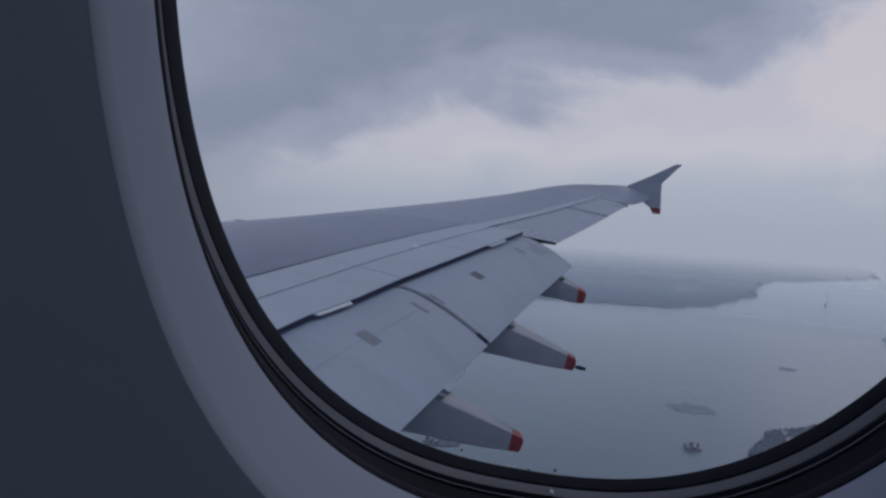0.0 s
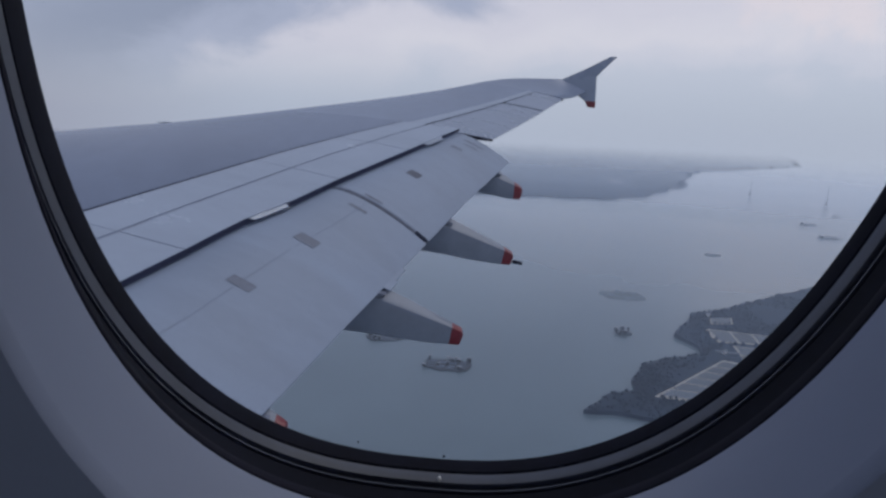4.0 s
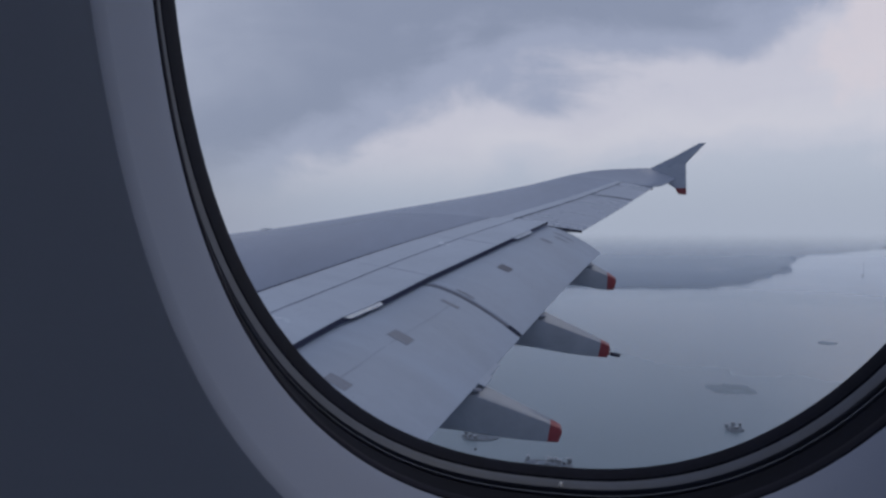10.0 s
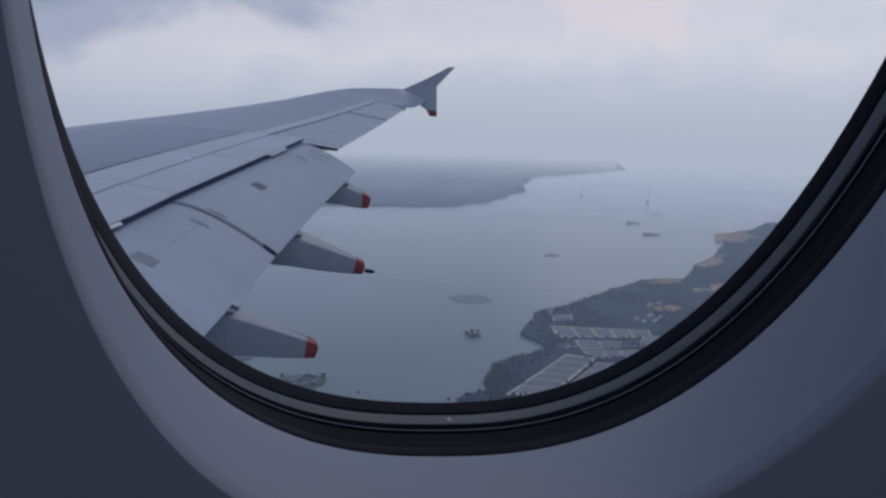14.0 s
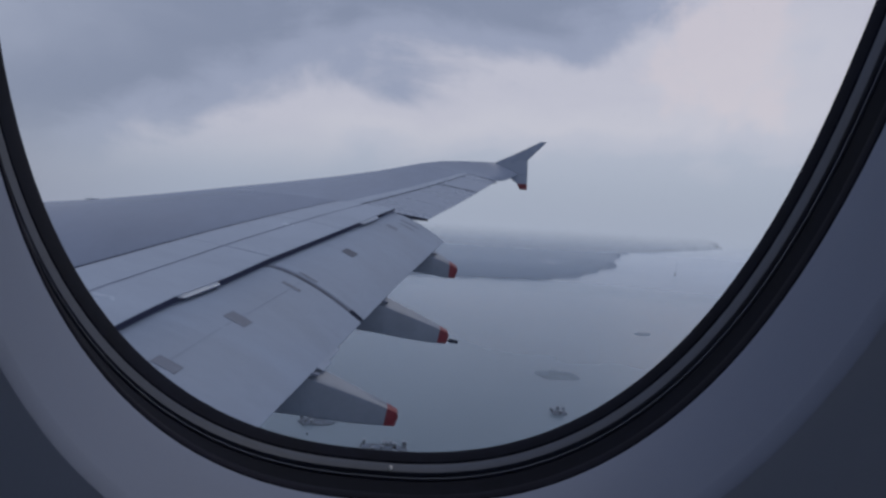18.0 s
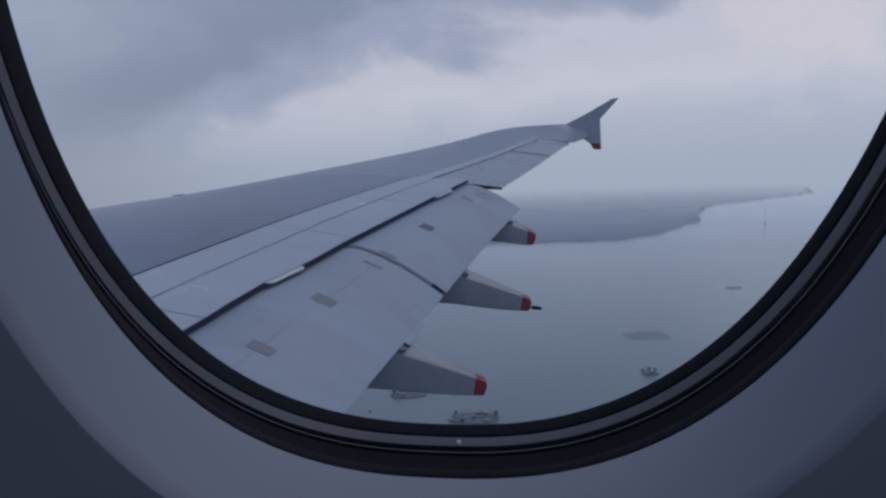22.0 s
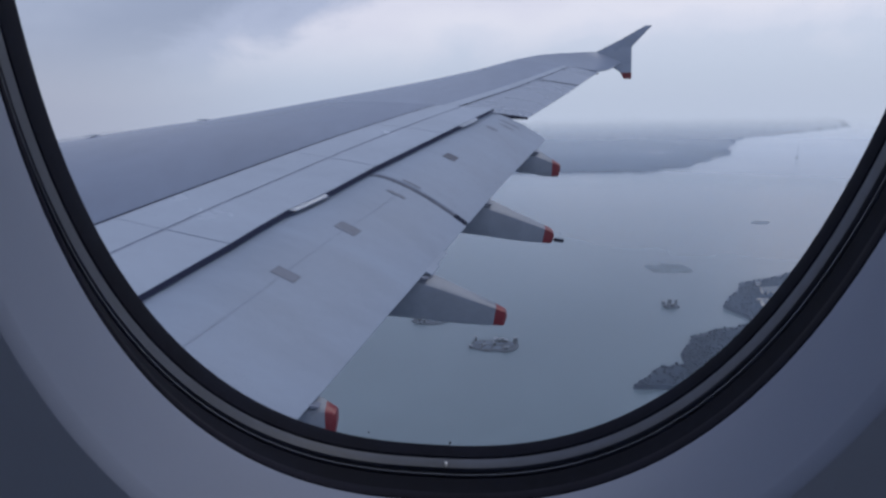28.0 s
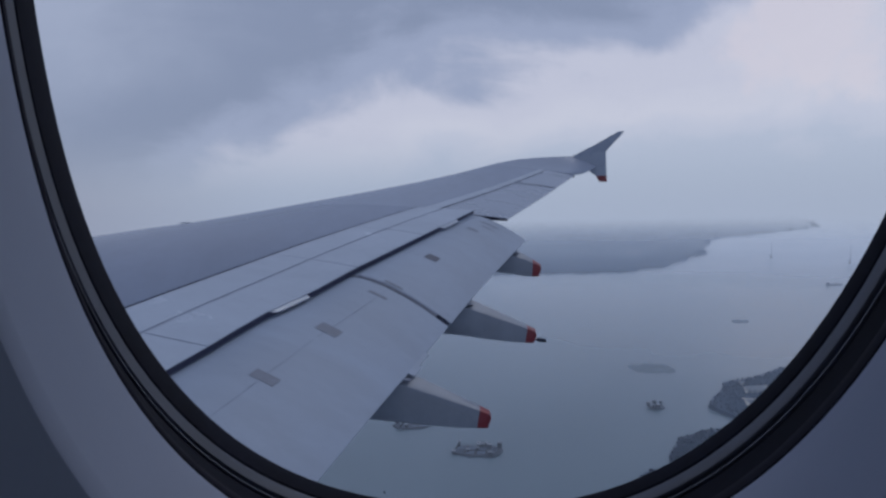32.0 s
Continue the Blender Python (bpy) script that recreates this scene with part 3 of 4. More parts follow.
# flap track fairings with red tips: flat sides, a sharp ridge and a low roof
SECTION = ((-0.72, 0.0), (-0.95, 0.05), (-1.0, 0.16), (-1.0, 0.6), (-0.97, 0.97), (-0.90, 1.0), (-0.30, 1.05), (0.25, 1.10), (0.55, 1.08), (0.90, 1.0), (0.97, 0.97), (1.0, 0.6), (1.0, 0.16), (0.95, 0.05), (0.72, 0.0), (0.0, -0.03))


def fairing_mesh(y, half, deep, x_tip, z_top, z_bot, stations):
    """A tapering canoe under the flap; a station is 0 at the flap's edge and 1 at the tip."""
    near = y - half
    x_te, z_te = flap_te_x(near), flap_te_z(near)
    slope = (z_bot - (z_te - deep)) / (x_tip - x_te)
    rings = []
    for q in stations:
        x = x_te + (x_tip - x_te) * q
        w = half + (0.125 - half) * max(q, 0)
        bottom = z_te - deep + slope * (x - x_te) - 0.03 * math.sin(math.pi * max(q, 0))
        ridge = z_te - 0.10 + (z_top - z_te + 0.10) * q + 0.02 * math.sin(math.pi * q) if q > 0 else z_te - 0.10 - 0.10 * q
        if q > 0.985:
            mid, w = (bottom + ridge) / 2, w * 0.80
            bottom, ridge = mid + (bottom - mid) * 0.94, mid + (ridge - mid) * 0.40
        lean = 0.07 * min(1, max(0, (q - 0.6) / 0.25))
        rings.append([Vector((x + lean * (min(v, 1.0) - 0.6), y + u * w, bottom + (ridge - bottom) * min(v, 1.0) + max(v - 1.0, 0) * (2.1 - 1.75 * max(q, 0)))) for u, v in SECTION])
    return loft(rings, cap=True)


def fairing(y, half, deep, x_tip, z_top, z_bot, rod):
    near = y - half
    x_te = flap_te_x(near)
    red = 1 - (0.23 if y > 12 else 0.15) / (x_tip - x_te)
    size = (y, half, deep, x_tip, z_top, z_bot)
    thing = part("flap_fairing", fairing_mesh(*size, [-0.8, -0.5, -0.25] + [red * k / 8 for k in range(9)]), FAIRING, wing)
    part("red_tip", fairing_mesh(*size, [red + 0.002, red + (1 - red) * 0.5, 0.982, 1.0]), RED, thing, "red tip")
    bm = bmesh.new()
    q = Vector((x_te, near, flap_te_z(near)))
    box(bm, q + Vector((-0.10, 0.0, -0.05)), q + Vector((0.15, 0.20, 0.035)))
    for v in bm.verts:
        if v.co.x > q.x and v.co.z > q.z:
            v.co.z -= 0.05
    bmesh.ops.bevel(bm, geom=bm.edges[:], offset=0.008, segments=1, affect="EDGES")
    part("hinge_cover", bm, PATCH, thing, "dark hinge cover")
    if rod:
        bm = bmesh.new()
        bmesh.ops.create_cone(bm, cap_ends=True, segments=10, radius1=0.05, radius2=0.045, depth=0.24, matrix=Matrix.Translation((x_tip + 0.15, y, z_bot + 0.06)) @ Matrix.Rotation(radians(99), 4, "Y"))
        mast = part("drain_mast", bm, DARK_SLOT, thing, "dark drain mast")
        bm = bmesh.new()
        bmesh.ops.create_cone(bm, cap_ends=True, segments=8, radius1=0.03, radius2=0.03, depth=0.14, matrix=Matrix.Translation((x_tip + 0.0, y, z_bot + 0.085)) @ Matrix.Rotation(radians(99), 4, "Y"))
        part("collar", bm, METAL, mast)
    return thing


FAIRINGS = ((21.0, 0.25, 0.64, 2.34, -1.31, -1.62, False), (17.72, 0.27, 0.82, 1.83, -2.75, -3.03, True), (14.52, 0.28, 0.90, 0.53, -3.94, -4.23, False), (10.9, 0.26, 1.0, -2.40, -4.66, -5.16, False), (6.2, 0.27, 0.76, -3.5, -6.4, -6.8, False))
for row in FAIRINGS:
    fairing(*row)


# wing-tip fence
def fence(points, thick):
    bm = bmesh.new()
    layers = []
    for d in (-thick, thick):
        layers.append([bm.verts.new(Vector(p) + Vector((0, d * w, 0))) for *p, w in points])
    n = len(points)
    for i in range(n):
        j = (i + 1) % n
        bm.faces.new((layers[0][i], layers[0][j], layers[1][j], layers[1][i]))
    bm.faces.new(layers[0])
    bm.faces.new(layers[1])
    return bm


tip = part("wingtip_fence", fence([(5.15, 33.35, 2.90, 0.6), (6.4, 33.6, 3.50, 0.8), (7.55, 33.9, 4.12, 0.4), (7.86, 33.92, 4.13, 0.3), (6.9, 33.6, 3.17, 0.3), (6.9, 33.5, 2.05, 0.3), (6.42, 33.5, 2.05, 0.7), (5.88, 33.45, 2.42, 0.9)], 0.05), AILERON, wing, "grey wing-tip fence")
part("red_tip", fence([(6.9, 33.5, 2.047, 0.3), (6.9, 33.5, 1.76, 0.3), (6.56, 33.5, 1.78, 0.6), (6.42, 33.5, 2.047, 0.7)], 0.05), RED, tip, "red lower tip")


# ---- the cabin window and its wall ----
WIN = Matrix.Translation(WIN_AT) @ Matrix.Rotation(radians(WIN_TURN), 4, "Z") @ Matrix.Rotation(radians(WIN_LEAN), 4, "X") @ Matrix.Rotation(radians(WIN_TILT), 4, "Y")
R, TALL, SQ = 0.14, WIN_TALL, WIN_SQ


def oval(grow, y, n=128, dx=0.0, dz=0.0):
    """The window's outline, grown by some metres, at a depth y (negative is into the cabin)."""
    ring = []
    for k in range(n):
        q = 2 * math.pi * k / n
        c, s = math.cos(q), math.sin(q)
        ring.append(Vector((dx + math.copysign(abs(c) ** (2 / SQ), c) * (R + grow), y, dz + math.copysign(abs(s) ** (2 / SQ), s) * (R * TALL + grow))))
    return ring


def frame_at(x0, x1, z0, z1, y, n=128):
    """A rectangle met by the same spokes as the oval."""
    ring = []
    for k in range(n):
        q = 2 * math.pi * k / n
        c, s = math.cos(q), math.sin(q)
        m = max(abs(c), abs(s))
        c, s = c / m, s / m
        ring.append(Vector(((x1 if c > 0 else -x0) * c, y, (z1 if s > 0 else -z0) * s)))
    return ring


def lip_oval(grow, y, share=1.0):
    """The outline of the lining, which covers more of the rim on the forward side."""
    ring = oval(grow, y)
    for p in ring:
        p.x += LIP_SHIFT * share * max(0.0, -p.x / R) ** 1.3
    return ring


LIP_SHIFT = 0.0045
window = empty("window_1", "oval cabin window with black rubber gasket and grey rim", "window", WIN, kind="structure")
# each ring of a profile: how far it grows, its depth, and how much deeper it sits on the forward side
steps = [("gasket", RUBBER, [(0.014, 0.004, 0), (0.004, 0.002, 0), (0.0, 0.0, 0), (-0.0004, -0.0012, 0), (-0.0004, -0.0068, 0.0042), (0.0008, -0.0078, 0.0042)]),
         ("pane_spacer", SPACER, [(0.0008, -0.0075, 0.0042), (-0.0006, -0.0083, 0.0042), (-0.0011, -0.0138, 0.0044), (0.0006, -0.0147, 0.0044)]),
         ("groove", RUBBER, [(0.0006, -0.0142, 0.0044), (0.0004, -0.0173, 0.0030)]),
         ("rim_ring", SPACER, [(0.0004, -0.0170, 0.0030), (-0.0016, -0.0175, 0.0026), (-0.0018, -0.0182, 0.0026), (0.0, -0.0188, 0.0026)]),
         ("outer_gasket", RUBBER, [(0.0, -0.0186, 0.0026), (-0.0018, -0.0200, 0.0024), (-0.0024, -0.0240, 0.0020), (-0.0034, -0.0290, 0.0010)]),
         ("gasket_lip", RUBBER_WORN_LIT, [(-0.0033, -0.0286, 0.0010), (-0.0040, -0.0300, 0.0006), (-0.0046, -0.0320, 0), (-0.0047, -0.0336, 0), (-0.0038, -0.0347, 0), (-0.0020, -0.0350, 0), (0.004, -0.0350, 0)])]
for name, mat, profile in steps:
    rings = []
    for g, y, deeper in profile:
        ring = lip_oval(g, y, min(1.0, max(0.0, (-0.020 - y) / 0.012)))
        for q in ring:
            q.y -= deeper * min(1.0, max(0.0, -q.x / R)) ** 1.5
        rings.append(ring)
    part(name, loft(rings), mat, window)
part("reveal", loft([lip_oval(g, y) for g, y in [(-0.0030, -0.0335), (-0.0044, -0.0342), (-0.0056, -0.0375), (-0.0080, -0.048), (-0.0104, -0.060), (-0.0126, -0.071), (-0.0138, -0.0770)]]), CABIN, window, "pale plastic window surround")
for y, name in ((0.003, "outer_pane"), (-0.0116, "inner_pane")):
    bm = bmesh.new()
    lo = [bm.verts.new(p) for p in oval(0.006 if y > 0 else 0.0, y)]
    bm.faces.new(lo)
    ob = part(name, bm, GLASS, window, "clear acrylic pane", smooth=False)
    ob.visible_shadow = False
bm = bmesh.new()
bmesh.ops.create_uvsphere(bm, u_segments=10, v_segments=6, radius=0.0011, matrix=Matrix.Translation((0.0078, -0.0119, -R * TALL + 0.0012)) @ Matrix.Diagonal((0.7, 1.3, 0.7, 1)))
part("screw_head", bm, SKIN, window, "tiny bright screw head")
bm = bmesh.new()
bmesh.ops.create_cone(bm, cap_ends=True, segments=12, radius1=0.0005, radius2=0.0005, depth=0.0006, matrix=Matrix.Translation((0.0095, -0.0012, -R * TALL + 0.0030)) @ Matrix.Rotation(radians(90), 4, "X"))
part("breather_hole", bm, RUBBER, window, "tiny dark breather hole")

for q, grow, size in ((168, -0.005, 0.0005), (166, -0.0062, 0.0004), (170, -0.0015, 0.0005), (161, -0.004, 0.0003), (174, -0.0058, 0.0003), (178, -0.009, 0.0003), (150, -0.001, 0.0005), (262, -0.0012, 0.0004)):
    p = oval(grow, 0.0024, n=360)[q]
    bm = bmesh.new()
    bmesh.ops.create_uvsphere(bm, u_segments=8, v_segments=5, radius=size, matrix=Matrix.Translation(p) @ Matrix.Diagonal((1, 0.35, 1.5, 1)))
    part("dirt_speck", bm, SPACER, window, "tiny dirt speck on the pane")

# cabin lining round the window
wall = part("wall_window_side", loft([lip_oval(-0.0138, -0.0768), lip_oval(-0.0145, -0.0822), lip_oval(-0.0142, -0.0836), lip_oval(-0.0130, -0.0841), lip_oval(-0.004, -0.0842), lip_oval(0.02, -0.0842), oval(0.06, -0.0842), frame_at(-0.45, 0.45, -0.55, 0.55, -0.0842), frame_at(-1.6, 1.6, -1.1, 1.2, -0.0842), frame_at(-1.6, 1.6, -1.1, 1.2, -0.03), frame_at(-0.45, 0.45, -0.55, 0.55, -0.03), oval(0.05, -0.03), oval(0.012, -0.03), oval(0.008, -0.0345)]), CABIN)
tagged(wall, "pale plastic cabin lining around the window", "wall", kind="structure").matrix_basis = WIN


def slab(name, lo, hi, mat, label, category):
    bm = bmesh.new()
    box(bm, lo, hi)
    ob = part(name, bm, mat, smooth=False)
    tagged(ob, label, category, kind="structure").matrix_basis = WIN
    return ob


slab("ceiling", (-1.6, -2.6, 1.2), (1.6, -0.031, 1.25), CABIN, "plain pale cabin ceiling panel", "ceiling")
slab("floor", (-1.6, -2.6, -1.15), (1.6, -0.031, -1.1), CARPET, "dark blue cabin carpet", "floor")
slab("wall_fore", (-1.65, -2.6, -1.15), (-1.6, -0.031, 1.25), CABIN, "plain pale cabin partition", "wall")
slab("wall_aft", (1.6, -2.6, -1.15), (1.65, -0.031, 1.25), CABIN, "plain pale cabin partition", "wall")

# the far side of the cabin, with its own row of windows that let the daylight in
FAR_WINDOWS = (-1.07, -0.535, 0.0, 0.535, 1.07)
for i, x in enumerate(FAR_WINDOWS):
    a, b = -0.265, 0.265
    if i == 0:
        a = -0.53
    if i == 4:
        b = 0.53
    far = part("wall_far_%d" % (i + 1), loft([oval(0.0, -0.05), oval(0.0, 0.0), frame_at(a, b, -1.15, 1.25, 0.0), frame_at(a, b, -1.15, 1.25, -0.05), oval(0.0, -0.05)]), CABIN)
    tagged(far, "pale plastic cabin wall with an oval window opening", "wall", kind="structure").matrix_basis = WIN @ Matrix.Translation((x, -2.6, 0.0))
    sky_data = bpy.data.lights.new("window_daylight", "AREA")
    sky_data.shape, sky_data.size, sky_data.size_y, sky_data.energy, sky_data.color = "ELLIPSE", 0.27, 0.38, FAR_DAYLIGHT, (0.81, 0.875, 1.0)
    new("window_daylight", sky_data).matrix_world = WIN @ Matrix.Translation((x, -2.63, 0.0)) @ Matrix.Rotation(radians(90), 4, "X")

# the fuselage skin outside, round the same opening
def skin_ring(x0, x1, z0, z1, n=128):
    return [Vector((p.x, 0.02 - 0.02 * p.z * p.z, p.z)) for p in frame_at(x0, x1, z0, z1, 0, n)]


skin = part("fuselage_skin", loft([oval(0.045, 0.012), oval(0.048, 0.02), skin_ring(-0.6, 0.6, -0.7, 0.7), skin_ring(-4, 2.5, -1.6, 1.3), skin_ring(-23, 4, -6.5, 2.2)]), SKIN)
tagged(skin, "white painted fuselage skin beside the wing", "fuselage", kind="structure").matrix_basis = WIN

# ---- sea, land and haze far below ----
SEA = -160.0
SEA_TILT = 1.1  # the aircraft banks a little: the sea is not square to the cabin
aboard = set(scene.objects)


def sheet(z):
    """One unbroken sheet that runs out past the last of the haze."""
    bm = bmesh.new()
    bm.faces.new([bm.verts.new(p) for p in ((-7200, -3800, z), (7200, -3800, z), (0, 8400, z))])
    return bm


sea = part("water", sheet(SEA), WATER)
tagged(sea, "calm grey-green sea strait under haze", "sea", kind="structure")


def shore_outline(points, jag, seed, steps=14):
    """A ragged coast through a few bends."""
    out = []
    n = len(points)
    for i in range(n):
        a, b = Vector((*points[i], 0)), Vector((*points[(i + 1) % n], 0))
        for k in range(steps):
            p = a.lerp(b, k / steps)
            d = (b - a).length
            off = noise.noise(Vector((p.x * 0.013 + seed, p.y * 0.013, seed * 2.0))) * jag + noise.noise(Vector((p.x * 0.05, p.y * 0.05 + seed, 3.0))) * jag * 0.4
            q = p + Vector((-(b - a).y, (b - a).x, 0)).normalized() * off * min(1, math.sin(math.pi * min(max(k / steps, 0.08), 0.92)) * 2)
            out.append(q)
    return out


def inside(x, y, poly):
    hit = False
    for i in range(len(poly)):
        (x1, y1), (x2, y2) = poly[i], poly[i - 1]
        if (y1 > y) != (y2 > y) and x < (x2 - x1) * (y - y1) / (y2 - y1) + x1:
            hit = not hit
    return hit


def land(name, points, jag, seed, high, mat, label, category, at=(0, 0, 0)):
    ring = shore_outline(points, jag, seed)
    mid = sum(ring, Vector()) / len(ring)
    bm = bmesh.new()
    top = [bm.verts.new((p.x, p.y, SEA + high)) for p in ring]
    foot = [bm.verts.new((*((p - mid) * 1.002 + mid).xy, SEA - 1.0)) for p in ring]
    for i in range(len(ring)):
        j = (i + 1) % len(ring)
        bm.faces.new((foot[i], foot[j], top[j], top[i]))
    bm.faces.new(top)
    bmesh.ops.triangulate(bm, faces=[f for f in bm.faces if len(f.verts) > 4])
    ob = part(name, bm, mat, smooth=False)
    tagged(ob, label, category, kind="structure").location = at
    return [(p.x, p.y) for p in ring]


FAR_SHORE = [(-1500, 2000), (-300, 1480), (74, 1403), (250, 1380), (317, 1388), (429, 1493), (565, 1690), (690, 2010), (796, 2243), (1000, 2399), (1215, 2579), (1327, 2698), (1440, 2960), (1560, 3260), (1640, 3600), (1560, 4000), (1000, 4400), (-1900, 4400)]
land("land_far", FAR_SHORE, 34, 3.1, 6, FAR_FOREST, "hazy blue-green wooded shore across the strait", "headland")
# pale workings on the far shore
for i, quad in enumerate(([(200, 1525), (280, 1532), (300, 1545), (205, 1538)], [(395, 1690), (435, 1690), (425, 1770), (410, 1775)], [(540, 1980), (590, 1970), (585, 2010), (530, 2020)])):
    ring = shore_outline(quad, 16, 21.0 + i, steps=10)
    bm = bmesh.new()
    bm.faces.new([bm.verts.new((p.x, p.y, SEA + 6.3)) for p in ring])
    tagged(part("quarry", bm, PALE, smooth=False), "pale bare workings on the hazy far shore", "clearing", "workings on the far shore", "structure")
SHORE_AT = (10, -3, 0)  # where the near shore lies under the wing
COAST = [(72.1, 371.5), (90, 395.1), (107, 401.5), (116.1, 428.5), (125.2, 447.4), (148.5, 464.3), (176.6, 472.3), (176.1, 492.7), (168, 518.2), (188.7, 551.5), (201, 579.2), (250.3, 606.8), (291.6, 638.4), (355.6, 688.2), (411.2, 693.3), (465.4, 762.2), (515.2, 802.3), (659.9, 983.5), (835.3, 1136.7), (1340.8, 1270.7), (1401.7, 474.1), (675.3, 150.2), (278.8, 254.9), (146, 351.4)]
shore = land("land_near", COAST, 7, 7.7, 2.5, FOREST, "dark mangrove shore with clearings and ponds", "coast", SHORE_AT)
GROUND = SEA + 2.5


# fish ponds behind the mangroves
def pond_grid(field, quad, nx, ny, gap):
    a, b, c, d = [Vector((*p, 0)) for p in quad]
    for i in range(nx):
        for j in range(ny):
            def at(u, v):
                return a.lerp(b, u).lerp(d.lerp(c, u), v)
            u0, u1, v0, v1 = (i + gap) / nx, (i + 1 - gap) / nx, (j + gap) / ny, (j + 1 - gap) / ny
            corners = [at(u0, v0), at(u1, v0), at(u1, v1), at(u0, v1)]
            bm = bmesh.new()
            vs = [bm.verts.new((p.x, p.y, GROUND + 0.55)) for p in corners] + [bm.verts.new((p.x, p.y, GROUND + 0.2)) for p in corners]
            bm.faces.new(vs[:4])
            for k in range(4):
                bm.faces.new((vs[k], vs[(k + 1) % 4], vs[4 + (k + 1) % 4], vs[4 + k]))
            part("pond", bm, POND, field, smooth=False)
    bm = bmesh.new()
    m = (a + b + c + d) / 4
    vs = [bm.verts.new((*(m + (p - m) * 1.06).xy, GROUND + z)) for z in (0.4, 0.05) for p in (a, b, c, d)]
    bm.faces.new(vs[:4])
    for k in range(4):
        bm.faces.new((vs[k], vs[(k + 1) % 4], vs[4 + (k + 1) % 4], vs[4 + k]))
    part("bank", bm, DYKE, field, "pale earth bank", smooth=False)


PONDS = ([(194.7, 500.6), (265.5, 492.7), (271.5, 508.6), (197.7, 531.4)], 5, 1, 0.065), ([(199.3, 470.5), (228.6, 468.8), (236.6, 483), (202.5, 491.8)], 2, 1, 0.04), ([(197.9, 450.9), (232, 450), (239.1, 463.4), (198.5, 466.1)], 3, 1, 0.04), ([(248.1, 476.8), (259.6, 472.3), (274.9, 490.9), (261.5, 498)], 1, 2, 0.05), ([(119.5, 394.2), (180.8, 458.1), (199, 448.2), (143.4, 387.9)], 6, 1, 0.06), ([(161.2, 401.5), (196.4, 439.3), (213.6, 432.1), (183.1, 402.4)], 3, 2, 0.05), ([(192.6, 403.3), (215.6, 430.3), (232.5, 434.8), (210.4, 411.4)], 3, 2, 0.06), ([(205.7, 546.2), (209.9, 561.9), (229.3, 565.4), (223.3, 548)], 2, 1, 0.06)
for quad, nx, ny, gap in PONDS:
    field = empty("pond_field", "grey fish ponds with pale earth banks behind mangroves", "fish ponds", Matrix.Translation(SHORE_AT), group="fish ponds on the shore")
    pond_grid(field, quad, nx, ny, gap)

# winding channels between the ponds
def channel(points, wide):
    line = [Vector((*p, 0)) for p in points]
    smooth = []
    for a, b, c, d in zip([line[0]] + line, line, line[1:], line[2:] + [line[-1]]):
        for k in range(6):
            t = k / 6
            smooth.append(0.5 * (2 * b + (c - a) * t + (2 * a - 5 * b + 4 * c - d) * t * t + (3 * b - a - 3 * c + d) * t ** 3))
    rows = []
    for p, q in zip(smooth, smooth[1:]):
        n = (q - p).normalized()
        n = Vector((-n.y, n.x, 0)) * wide / 2
        rows.append([Vector((*(p + n * k).xy, GROUND + z)) for k, z in ((-1.0, 0.3), (-0.8, 0.7), (0.8, 0.7), (1.0, 0.3))])
    tagged(part("channel", loft(rows, closed=False), POND, smooth=False), "pale winding channel between fish ponds", "channel", "channels between the ponds", "structure").location = SHORE_AT


channel([(184, 479.4), (193.5, 475.9), (218, 475.9), (246.5, 468.8), (258.1, 461.6), (252.7, 452.7), (237.8, 447.4), (222.7, 445.6)], 3.2)
channel([(240.3, 486.5), (251.8, 479.4), (267.1, 474.1), (271.2, 463.4), (264.1, 450.9), (247.4, 442)], 2.6)

# bare earth clearings
EARTHS = ([(312.1, 567.1), (334.5, 567.1), (339.4, 580.9), (319.9, 580.9)], [(383.4, 629), (420.5, 627.3), (444, 666.3), (389.5, 652.8)], [(471.1, 758.1), (506.7, 768), (550.4, 837.2), (509.3, 808.9)], [(608.4, 936.7), (647.1, 920.9), (748.9, 1049.5), (697.7, 1037.3)], [(358.8, 678.2), (384.8, 673.1), (407.9, 686.6), (394.8, 691.6)])
for i, quad in enumerate(EARTHS):
    ring = shore_outline(quad, 26, 11.0 + i, steps=12)
    bm = bmesh.new()
    bm.faces.new([bm.verts.new((p.x, p.y, GROUND + 0.3)) for p in ring])
    tagged(part("clearing", bm, EARTH, smooth=False), "bare pale earth clearing on the shore", "clearing", "clearings on the shore", "structure").location = SHORE_AT


# small houses among the trees
def house(x, y, turn, long, wide):
    thing = empty("house", "small white-walled house with a pale roof among trees", "house", Matrix.Translation((x + SHORE_AT[0], y + SHORE_AT[1], GROUND)) @ Matrix.Rotation(radians(turn), 4, "Z"), group="houses on the shore")
    bm = bmesh.new()
    box(bm, (-long / 2, -wide / 2, 0), (long / 2, wide / 2, 2.4))
    part("wall", bm, PALE, thing, smooth=False)
    part("roof", loft([[Vector((u * (long / 2 + 0.3), v * (wide / 2 + 0.35), z)) for v, z in ((-1, 2.3), (0, 2.4 + wide * 0.28), (1, 2.3), (1, 2.2), (-1, 2.2))] for u in (-1, 1)], cap=True), TIN, thing, smooth=False)


